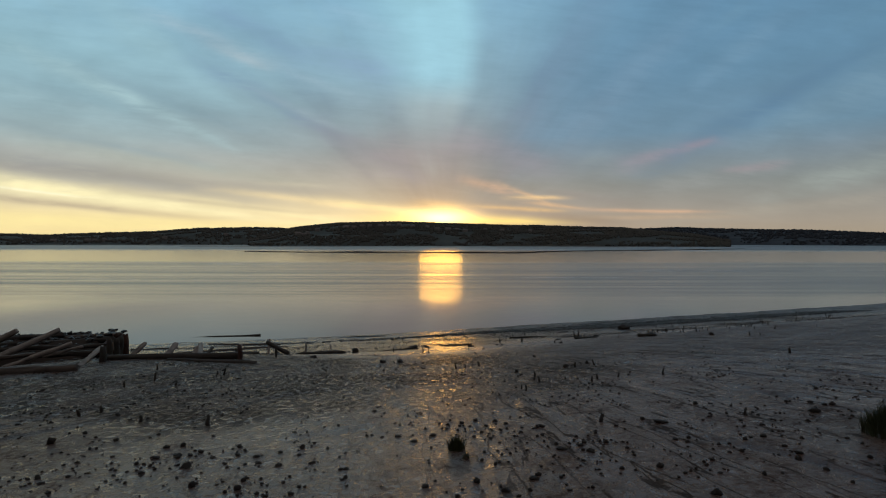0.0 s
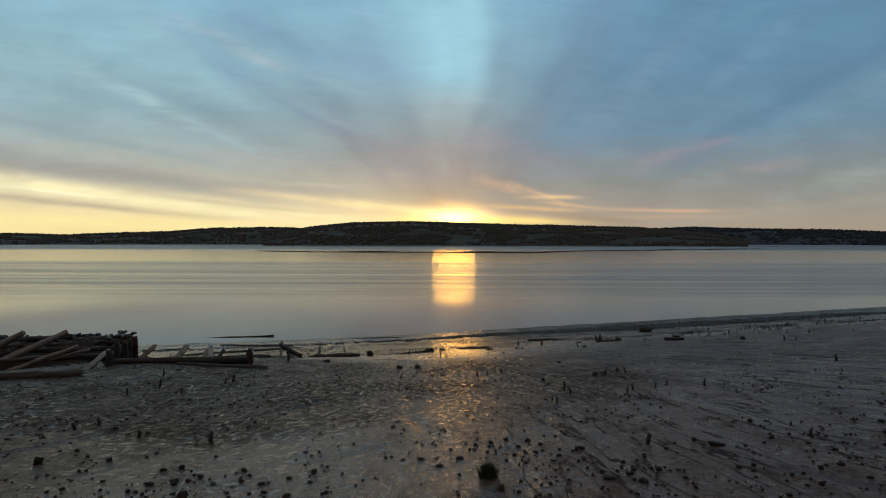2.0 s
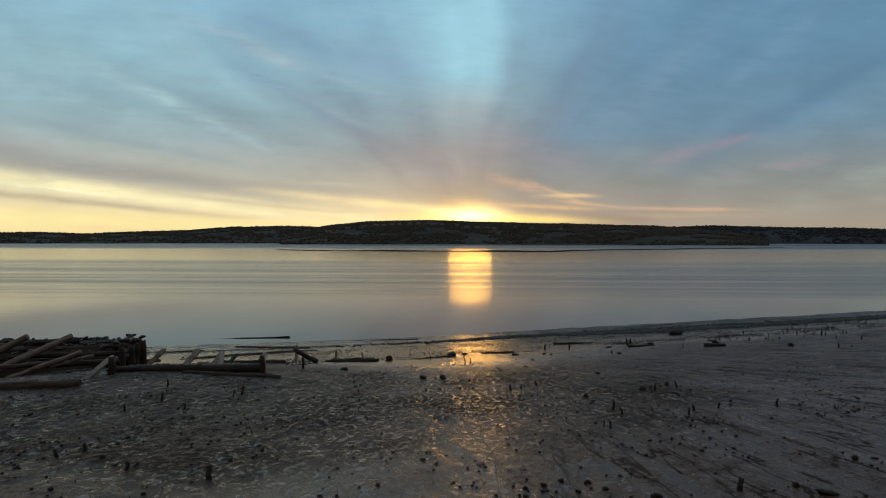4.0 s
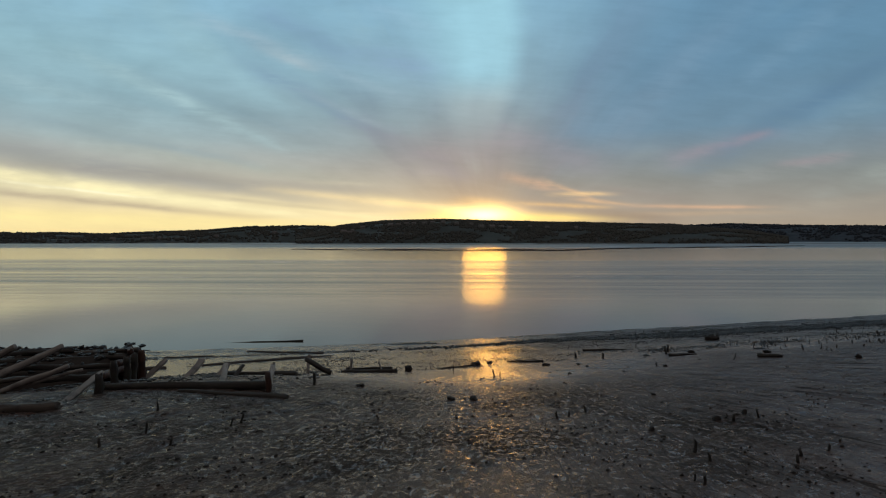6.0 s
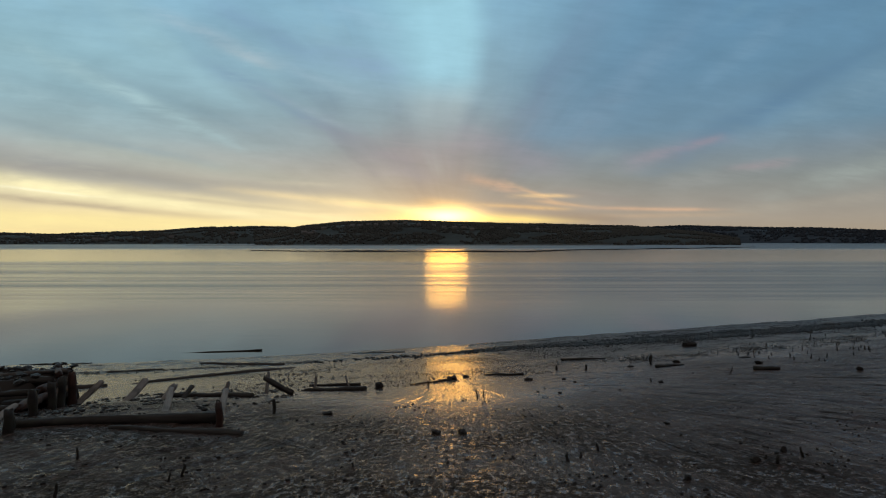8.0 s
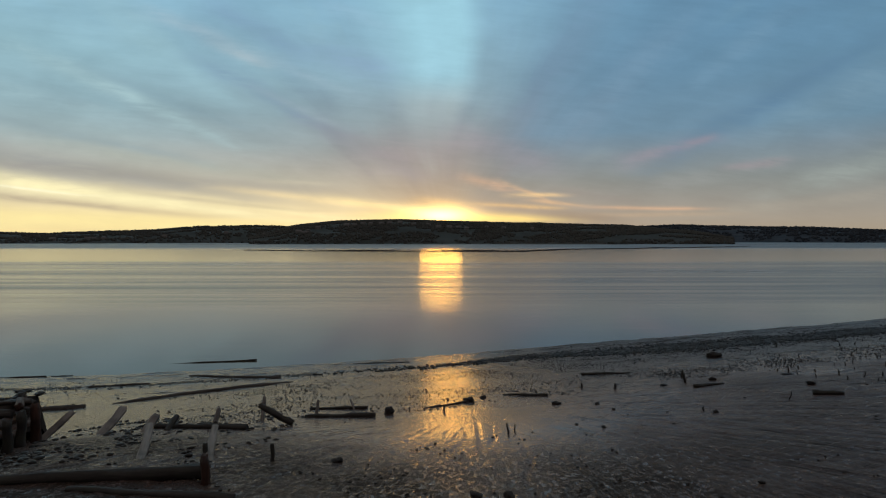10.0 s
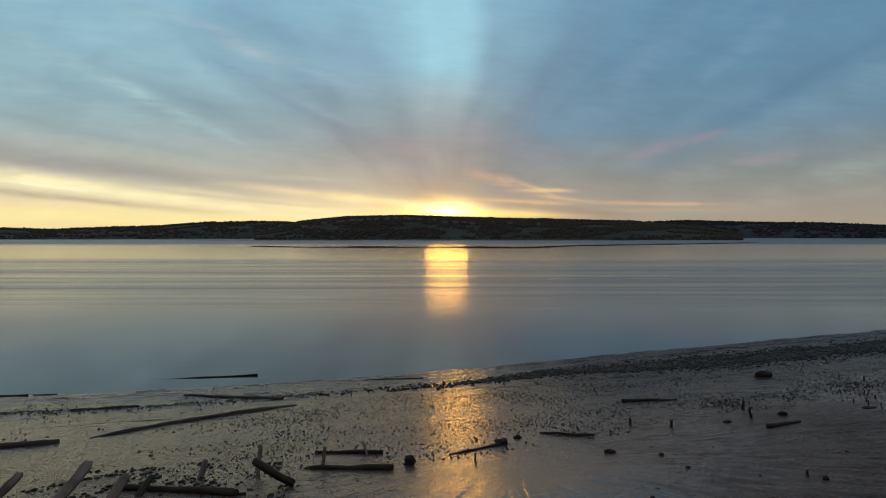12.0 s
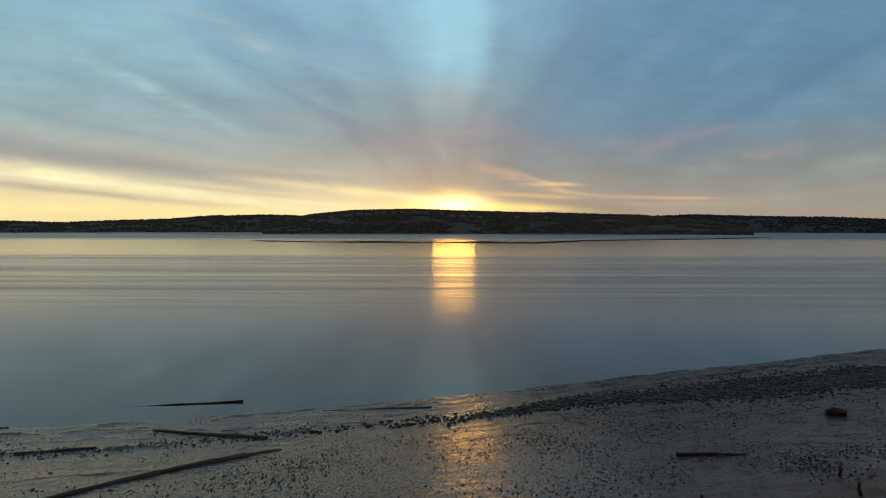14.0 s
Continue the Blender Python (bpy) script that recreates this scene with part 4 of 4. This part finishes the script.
# courses stepping back up the face
COURSES = [(19.1, 4.03, -9.75, 0.13, 61), (23.0, 3.78, -11.5, 0.09, 62), (24.8, 3.68, -12.1, 0.1, 64), (26.0, 3.74, -12.5, 0.1, 65), (26.9, 3.8, -12.6, 0.1, 66)]
rs = random.Random(44)
for level, (cy, cz, cx, r, sd) in enumerate(COURSES):
    for layer in range(1 if level < 2 else 2):
        x = cx - 0.1 * layer
        while x > cx - 8.5:
            long = rs.uniform(1.8, 4.6) if level else 8.5
            back = 0.105 * (cx - x)
            y, z = cy - back + 0.15 * layer + rs.uniform(-0.12, 0.12) * min(level, 1), cz - 0.024 * (cx - x) - 0.26 * layer + rs.uniform(-0.06, 0.03) * min(level, 1)
            q = r * rs.uniform(0.7, 1.1)
            crib_log((x, y, z), (x - long, y - 0.105 * long + rs.uniform(-0.15, 0.15), z - 0.024 * long + rs.uniform(-0.12, 0.04)), q, q * rs.uniform(0.75, 1.0), sd + 20 * layer + int(-x * 7), SILT_WOOD if rs.random() < 0.25 else None)
            x -= long * rs.uniform(0.8, 1.05) if level else 9
# tie logs whose ends stick out at the corner
for (ax, ay, az), (bx, by, bz), r, sd in [((-12.3, 25.2, 3.6), (-13.0, 27.3, 3.45), 0.12, 71), ((-12.25, 25.5, 3.3), (-13.0, 27.4, 3.15), 0.13, 72), ((-12.45, 26.2, 3.82), (-13.5, 27.9, 3.66), 0.1, 73), ((-11.5, 23.2, 3.7), (-12.6, 26.4, 3.3), 0.11, 74)]:
    crib_log((ax, ay, az), (bx, by, bz), r, r * 0.9, sd, RED_WOOD, "red-brown rotten log end")
for x, y, top, r, sd in [(-10.1, 20.95, 4.3, 0.1, 75), (-10.95, 22.9, 4.22, 0.1, 76), (-11.6, 24.6, 3.98, 0.11, 77), (-12.0, 25.6, 3.88, 0.11, 78), (-12.25, 26.5, 3.82, 0.12, 79)]:
    crib_post(x, y, top, r, sd, RED_WOOD if sd == 79 else None)
rs = random.Random(5)
for k in range(290):
    u = rs.random()
    x = -12.95 - 8.2 * u
    y = 24.4 + 3.5 * rs.random() ** 0.6
    z = 3.63 - 0.16 * max(0.0, 26.0 - y) - 0.12 * u + 0.08 * rs.random() + (0.13 * max(0, 1 - abs(x + 13.3) / 0.8))
    ob = new("rubble_stone", RUBBLE_MESH[k % 6])
    ob.parent = crib
    s = rs.uniform(0.05, 0.17)
    ob.matrix_basis = home @ Matrix.Translation((x, y, z)) @ Euler((rs.uniform(-.5, .5), rs.uniform(-.5, .5), rs.uniform(0, 6))).to_matrix().to_4x4() @ Matrix.Diagonal((s * rs.uniform(0.9, 1.6), s, s * rs.uniform(0.5, 0.9), 1))
# earth and stone core that the courses hold in
bm = bmesh.new()
nx, ny = 30, 14
grid = []
for j in range(ny + 1):
    row = []
    for i in range(nx + 1):
        x, y = -12.75 - 8.6 * i / nx, 24.2 + 3.9 * j / ny
        t = (y - 24.2) / 1.8
        z = 3.7 - 0.02 * (-12 - x) if t >= 1 else 3.4 + 0.3 * t - 0.02 * (-12 - x)
        z += 0.1 * noise.noise((x * 1.5, y * 1.5, 3))
        if j in (0, ny) or i in (0, nx):
            z = min(z, ground_at(x, y) + (0.25 if i == 0 and 2 < j < ny - 1 else -0.1))
        row.append(bm.verts.new((x - CX, y - CY, z - crib.location.z)))
    grid.append(row)
for j in range(ny):
    for i in range(nx):
        bm.faces.new((grid[j][i], grid[j][i + 1], grid[j + 1][i + 1], grid[j + 1][i]))
bmesh.ops.recalc_face_normals(bm, faces=bm.faces)
part("rubble_core", bm, BANK, crib, "dark packed earth and stone fill")


def pole(foot, tip, r0, r1, seed, label):
    f, t = Vector(foot), Vector(tip)
    ob = part("leaning_pole", log_bm((t - f).length, r0, r1, seed, sides=10, rough=0.1), GREY_WOOD, m=along(f, t))
    return tagged(ob, label, "pole", "poles leaning on the crib")


pole((-15.8, 22.7, ground_at(-15.8, 22.7) - 0.1), (-13.9, 25.0, 4.22), 0.12, 0.1, 81, "long bleached pole leaning on the crib")
pole((-18.6, 24.8, ground_at(-18.6, 24.8) - 0.1), (-15.45, 25.0, 4.2), 0.12, 0.11, 82, "second bleached pole leaning on the crib")
pole((-13.7, 21.8, ground_at(-13.7, 21.8) - 0.05), (-12.0, 22.6, 4.13), 0.085, 0.07, 83, "forked grey pole propped on the log face")
pole((-12.75, 22.25, 3.75), (-11.75, 22.8, 4.0), 0.06, 0.045, 84, "short grey branch beside the forked pole")
board((-10.2, 19.65), (-10.6, 21.9, 4.14), 0.15, 0.08, 85, GREY_WOOD, "pale board propped against a crib post", 15)

# ---------------------------------------------------------------- single stakes
for k, (x, y, h, r, lean) in enumerate([
        (-6.88, 17.4, .2, .036, .05), (-7.6, 19.1, .2, .036, .05), (-7.2, 16.5, .13, .04, .5), (-6.1, 16.75, .13, .035, .2), (-5.52, 18.3, .19, .034, .2), (-5.62, 18.05, .15, .03, .3),
        (-6.4, 13.5, .12, .035, .5), (-6.15, 13.7, .12, .045, .3), (-5.0, 12.8, .1, .045, .2), (-3.72, 12.4, .15, .05, .4), (1.69, 14.75, .09, .025, .1),
        (1.76, 14.6, .11, .032, .05)]):
    stake(x, y, h, r, lean, 100 + k)
for k, (x, y, h, r, lean) in enumerate([
        (2.25, 15.6, .13, .035, .5), (3.6, 18.1, .12, .045, .2), (4.2, 18.4, .16, .032, .3), (3.32, 15.45, .11, .035, .1), (3.5, 15.75, .11, .04, .2), (4.08, 16.1, .1, .035, .3),
        (5.03, 15.85, .14, .035, .05), (2.44, 11.72, .11, .045, .2), (4.72, 11.88, .1, .03, .2), (-.44, 25.9, .24, .035, .15), (-.22, 26.2, .17, .03, .2), (1.2, 19.35, .14, .036, .2)]):
    stake(x, y, h, r, lean, 120 + k)
for k, (x, y, h, r, lean) in enumerate([
        (.53, 18.75, .13, .045, .1), (.8, 18.9, .1, .04, .1), (7.6, 34.4, .36, .06, .25), (4.6, 33.7, .2, .07, .2), (3.58, 34.5, .22, .06, .2), (7.95, 28.3, .24, .025, .4),
        (8.2, 36.1, .3, .07, .1), (-2.95, 18.7, .09, .03, .1), (-1.9, 30.8, .2, .05, .1), (9.9, 19.2, .17, .06, .2), (5.0, 27.3, .12, .04, .2), (2.2, 16.1, .19, .035, .1)]):
    stake(x, y, h, r, lean, 140 + k)
# the broken rows of old stakes on the open flat
rs = random.Random(17)
for k in range(110):
    x = rs.uniform(12, 33)
    y = 32.5 + 0.9 * (x - 12) + rs.gauss(0, 3.2)
    stake(x, y, rs.uniform(.08, .2), rs.uniform(.028, .05), rs.uniform(0.02, .45), 200 + k, label="dark stake in broken rows on the flat", group="rows of old stakes")

# ---------------------------------------------------------------- single stones and blocks
for k, (x, y, size, tall, wide) in enumerate([
        (-5.6, 11.45, .13, 1.0, 1.0), (3.28, 11.55, .13, .6, 1.6), (5.85, 11.9, .15, .6, 1.7), (1.53, 10.3, .1, .7, 1.4), (-3.1, 10.05, .13, .7, 1.2), (13.4, 44.2, .68, .6, 1.4), (-3.68, 30.6, .34, .9, 1.3),
        (-4.2, 23.3, .2, .5, 1.3), (-1.6, 20.95, .2, .8, 1.2), (-1.08, 20.9, .18, .8, 1.1), (3.43, 18.4, .16, .9, 1.0), (4.08, 18.75, .12, 1.2, 1.0)]):
    stone(x, y, size, tall, 300 + k, "large dark weed-covered rock near the water" if size > .7 else "dark wet stone half sunk in mud", wide)
for k, (x, y, size, tall, wide) in enumerate([
        (2.0, 17.55, .12, .8, 1.1), (-1.0, 32.6, .32, .7, 1.4), (3.05, 21.0, .1, .8, 1.2), (11.8, 27.7, .2, .9, 1.2), (11.9, 34.8, .26, .4, 2.2), (-.4, 33.3, .2, .7, 1.3),
        (1.75, 30.75, .22, .6, 1.6), (2.9, 30.0, .16, .6, 1.3), (5.2, 27.0, .15, .7, 1.2), (10.5, 31.2, .26, .8, 1.2), (8.8, 34.6, .3, .6, 1.3), (6.6, 34.0, .22, .6, 1.5)]):
    stone(x, y, size, tall, 320 + k, wide=wide)
rs = random.Random(23)
heaps = [(rs.uniform(-6.5, 7.5), 8.7 + 4.2 * rs.random()) for _ in range(26)]
for k in range(285):
    hx, hy = rs.choice(heaps)
    x, y = (hx + rs.gauss(0, 0.45), hy + rs.gauss(0, 0.3)) if rs.random() < 0.65 else (rs.uniform(-7, 8.5), 8.5 + 6 * rs.random() ** 1.6)
    stone(x, y, 0.03 + 0.055 * rs.random() ** 2, rs.uniform(.6, 1.0), 400 + k, "small dark stone on smooth wet mud", rs.uniform(1.0, 1.5), group="small stones on the mud")
for k in range(60):
    x, y = rs.uniform(-14, 12), rs.uniform(24, 44)
    stone(x, y, rs.uniform(.05, .12), rs.uniform(.35, .6), 600 + k, "dark stone lying on the lower mud", rs.uniform(1.0, 1.7), group="stones on the lower mud")


# ---------------------------------------------------------------- pebbles, shingle and weed
def sown(count, seed, xr, dr, want):
    """Spots over a stretch of beach: dr in metres from the water's edge; want(x, y, d) gives each one's chance."""
    r = np.random.default_rng(seed)
    x = r.uniform(*xr, count)
    d = r.uniform(*dr, count)
    y = edge_distance(x, 0 * x) - d
    keep = r.random(count) < want(x, y, d)
    x, y = x[keep], y[keep]
    return x, y, r


def pebbles(name, x, y, r, lo, hi, mat, label, category, flat=0.55, power=2.0):
    size = lo + (hi - lo) * r.random(len(x)) ** power
    z = gz(x, y)
    return scatter(name, np.stack([x, y, np.maximum(z, -0.02) + size * flat * 0.35], -1), size, mat, label, category, flat=flat, seed=len(x), jitter=0.3)


x, y, r = sown(16000, 31, (-9, 9), (32, 47), lambda x, y, d: np.clip(0.2 + 1.0 * fbm(x * 0.55, y * 0.55, 2), 0.03, 1) * np.clip((d - 31) / 6, 0.15, 1))
pebbles("pebbles_upper", x, y, r, 0.007, 0.03, STONE, "scattered dark pebbles on smooth mud", "pebbles", 0.75)
x, y, r = sown(120000, 32, (-9, 42), (0.3, 13), lambda x, y, d: np.exp(-((d - 5.2 - 0.15 * np.clip(x - 6, 0, 20) - 0.9 * fbm(x * 0.2, y * 0.05, 2)) / (0.6 + 0.09 * np.clip(x, 0, 14))) ** 2) * np.clip(0.4 + 0.09 * (x + 3), 0.1, 1.0) * (0.4 + 0.6 * step(fbm(x * 0.45, d * 1.3, 2), -0.15, 0.15)))
pebbles("shingle_line", x, y, r, 0.03, 0.12, GRAVEL, "dark line of shingle and weed above the waterline", "shingle", 0.5, 1.7)
x, y, r = sown(60000, 33, (-26, 36), (-0.25, 13), lambda x, y, d: np.clip(0.03 + 0.15 * step(x, -2, 8) + (0.25 + 0.4 * step(x, -2, 6)) * fbm(x * 0.35, d * 0.7, 2), 0.01, 1))
pebbles("gravel_lower", x, y, r, 0.012, 0.05, STONE, "gravel strewn over the lower beach", "gravel", 0.5)
x, y, r = sown(9000, 34, (-30, -9), (1.2, 7), lambda x, y, d: np.exp(-((d - 4.6 - 0.9 * fbm(x * 0.15, y * 0.1 + 4, 2)) / 0.55) ** 2))
pebbles("shingle_line_west", x, y, r, 0.02, 0.06, GRAVEL, "broken line of dark shingle on the lower mud", "shingle", 0.45)
x, y, r = sown(38000, 35, (-12, 30), (8, 21), lambda x, y, d: np.clip(0.2 + 0.9 * fbm(x * 0.3, y * 0.3 + 9, 2), 0.03, 1))
pebbles("gravel_middle", x, y, r, 0.012, 0.04, STONE, "fine gravel pressed into the mud", "gravel", 0.6)
x, y, r = sown(16000, 36, (7, 34), (16, 27), lambda x, y, d: np.exp(-((d - 18.5 - 0.06 * x - fbm(x * 0.3, 1 + 0 * x, 2)) / 1.1) ** 2) * np.clip(0.5 + 1.2 * fbm(x * 0.5, y * 0.5, 2), 0, 1))
pebbles("weed_clumps", x, y, r, 0.014, 0.05, GRAVEL, "low dark clumps of weed and stone", "seaweed", 0.7)


x, y, r = sown(6000, 37, (14, 42), (6.5, 11), lambda x, y, d: np.exp(-((d - 8.6 - fbm(x * 0.3, 5 + 0 * x, 2)) / 0.5) ** 2) * np.clip(0.5 + fbm(x * 0.4, y * 0.4, 2), 0, 1))
pebbles("weed_line_east", x, y, r, 0.03, 0.12, GRAVEL, "thin dark line of weed on the open flat", "seaweed", 0.5)
x, y, r = sown(5200, 38, (-13.5, -6.2), (17.5, 27.5), lambda x, y, d: np.clip(0.05 + 1.4 * fbm(x * 0.9, y * 0.7, 2), 0, 1))
pebbles("debris", x, y, r, 0.015, 0.09, GRAVEL, "broken bark, clods and weed among the timbers", "debris", 0.5)
x, y, r = sown(9000, 39, (-11, 1.5), (27, 37), lambda x, y, d: np.clip(0.04 + 0.9 * fbm(x * 0.8, y * 0.8 + 3, 2), 0, 1))
pebbles("clods_upper", x, y, r, 0.01, 0.04, STONE, "small dark clods on weedy mud", "clods", 0.6)


# ---------------------------------------------------------------- grass
def tuft(name, x, y, radius, height, count, seed, label, mound=0.0):
    r = random.Random(seed)
    z = ground_at(x, y)
    top = tagged(new(name), label, "grass")
    top.location = (x, y, z)
    bm = bmesh.new()
    for _ in range(count):
        a, q = r.uniform(0, 6.28), radius * math.sqrt(r.random())
        bx, by = q * math.cos(a), q * math.sin(a)
        bz = mound * max(0, 1 - (q / radius) ** 2) + float(base_height(x + bx, y + by) - base_height(x, y)) - 0.02
        h = height * r.uniform(0.45, 1.0) * (1 - 0.35 * q / radius)
        o, w = a + r.uniform(-0.8, 0.8), r.uniform(0.003, 0.006) * (1 + height)
        lean = r.uniform(0.1, 0.55) * h
        side = Vector((-math.sin(o), math.cos(o), 0)) * w
        pts = [Vector((bx + math.cos(o) * lean * t * t, by + math.sin(o) * lean * t * t, bz + h * t * (1 - 0.12 * t))) for t in (0, 0.4, 0.75, 1)]
        v = [(bm.verts.new(p - side * (1 - t)), bm.verts.new(p + side * (1 - t))) for p, t in zip(pts[:3], (0, 0.25, 0.55))]
        tip = bm.verts.new(pts[3])
        for p, q2 in zip(v, v[1:]):
            bm.faces.new((p[0], p[1], q2[1], q2[0]))
        bm.faces.new((v[2][0], v[2][1], tip))
    part("grass_growth", bm, GRASS, top)
    bm = stone_bm(seed, 3)
    for v in bm.verts:
        v.co = Vector((v.co.x * radius * 0.85, v.co.y * radius * 0.85, v.co.z * max(mound * 1.1, radius * 0.22)))
    part("sod", bm, MUD, top, "muddy sod at the roots")
    return top


tuft("grass_tuft", 0.2, 10.5, 0.11, 0.27, 300, 91, "small tuft of dark shore grass in mud", 0.03)
tuft("grass_tuft", 0.3, 10.05, 0.045, 0.12, 60, 92, "tiny sprig of grass on a clod", 0.03)
tuft("grass_tussock", 6.2, 10.5, 0.55, 0.42, 2200, 93, "dense dark grass tussock on a muddy hump", 0.22)
tuft("grass_tussock", 5.25, 8.75, 0.6, 0.3, 1600, 94, "low dark grass tussock at the bank's edge", 0.14)

# ---------------------------------------------------------------- out on the river and the far shore
def bar(name, x0, x1, y0, wide, high, seed, label, mat=MUD, line=None):
    """A low mudbank: long, thin, with ragged ends."""
    n = 160
    verts, faces = [], []
    for i in range(n + 1):
        t = i / n
        x = x0 + (x1 - x0) * t
        w = wide * (math.sin(math.pi * min(1, max(0.0, t))) ** 0.7) * (0.75 + 0.5 * noise.noise((t * 9 + seed, 0, 0)))
        c = (float(np.interp(x, *zip(*line))) if line else y0) + wide * 0.5 * noise.noise((t * 3, seed, 0))
        h = high * (0.6 + 0.6 * noise.noise((t * 14, seed, 5)))
        for k, (q, z) in enumerate(((-1, -0.4), (-0.7, 0.15 * h), (-0.2, h), (0.3, h), (0.8, 0.1 * h), (1, -0.4))):
            verts.append((x, c + q * w, z))
    for i in range(n):
        for k in range(5):
            a = i * 6 + k
            faces.append((a, a + 6, a + 7, a + 1))
    return tagged(new(name, link_mesh(name, verts, faces, mat)), label, "mudbank", kind="structure")


bar("mudbank_middle", -150, 400, 0, 30, 0.85, 2.0, "low dark mudbank bare at low tide", BANK, [(-150, 480), (-100, 445), (0, 432), (60, 425), (110, 500), (230, 595), (400, 750)])
bar("mudbank_far", -420, 330, 1000, 70, 0.6, 5.0, "long pale tidal flat before the far shore")
bar("mudbank_spit", 120, 345, 1190, 26, 4.5, 8.0, "dark wooded spit reaching into the river", WOODS)
bar("mudbank_east", 250, 900, 1150, 40, 0.5, 11.0, "thin tidal flat under the distant ridge")
bar("mudbank_west", -1150, -350, 1300, 60, 0.6, 13.0, "thin tidal flat under the low hill")


def box_bm(sx, sy, sz):
    bm = bmesh.new()
    bmesh.ops.create_cube(bm, size=1.0)
    for v in bm.verts:
        v.co = Vector((v.co.x * sx, v.co.y * sy, (v.co.z + 0.5) * sz))
    return bm


def house(hill, bearing, s, wide, seed):
    """A small farmhouse: walls, gabled roof with eaves, windows facing the river."""
    a, ss, x, y, zz = hill
    i = int(np.argmin(np.abs(a - bearing)))
    j = int(round(s / 1.25 * (len(ss) - 1)))
    px, py, pz = float(x[j, i]), float(y[j, i]), float(zz[j, i]) - 0.8
    r = random.Random(seed)
    top = tagged(new("farmhouse"), "small pale farmhouse with a grey gabled roof", "house", "houses on the far hill")
    top.matrix_basis = pose(px, py, pz, 0, 0, r.uniform(-25, 25))
    d, h = wide * 0.6, r.uniform(4.5, 6.5)
    bm = box_bm(wide, d, h)
    part("wall", bm, PALE, top, smooth=False)
    bm = bmesh.new()
    e, ov = 0.5, wide / 2 + 0.5
    rise = d * 0.45
    pts = [(-ov, -d / 2 - e, h - 0.2), (-ov, 0, h + rise), (-ov, d / 2 + e, h - 0.2), (ov, -d / 2 - e, h - 0.2), (ov, 0, h + rise), (ov, d / 2 + e, h - 0.2)]
    v = [bm.verts.new(p) for p in pts]
    for f in ((0, 3, 4, 1), (1, 4, 5, 2), (0, 1, 2), (3, 5, 4), (0, 2, 5, 3)):
        bm.faces.new([v[k] for k in f])
    part("roof", bm, ROOF, top, smooth=False)
    for k in range(3):
        bm = box_bm(1.2, 0.12, 1.5)
        part("window", bm, ROOF, top, m=pose((k - 1) * wide * 0.3, -d / 2 - 0.06, h * 0.4), smooth=False)


rs = random.Random(3)
for bearing, s, wide in [(-12.6, .34, 13), (-12.1, .3, 12), (-11.7, .42, 9), (-10.8, .55, 12), (-8.1, .62, 15), (-7.4, .6, 11), (-6.6, .66, 12), (-5.9, .64, 10), (-4.9, .66, 13), (-4.1, .63, 12), (-3.1, .7, 11)]:
    house(HILL_M, bearing, s, wide, rs.randrange(999))
for bearing, s, wide in [(-1.8, .6, 10), (-.4, .58, 9), (.6, .5, 12), (1.6, .48, 14), (2.5, .5, 10), (3.3, .46, 11), (5.2, .55, 9), (6.8, .52, 10), (9.5, .5, 9)]:
    house(HILL_M, bearing, s, wide, rs.randrange(999))
for bearing, s, wide in [(-32.2, .2, 14), (-29.8, .22, 15), (-29.3, .2, 12), (-28.6, .2, 13), (-24, .25, 12), (-19, .35, 13), (-15.6, .3, 12)]:
    house(HILL_L, bearing, s, wide, rs.randrange(999))
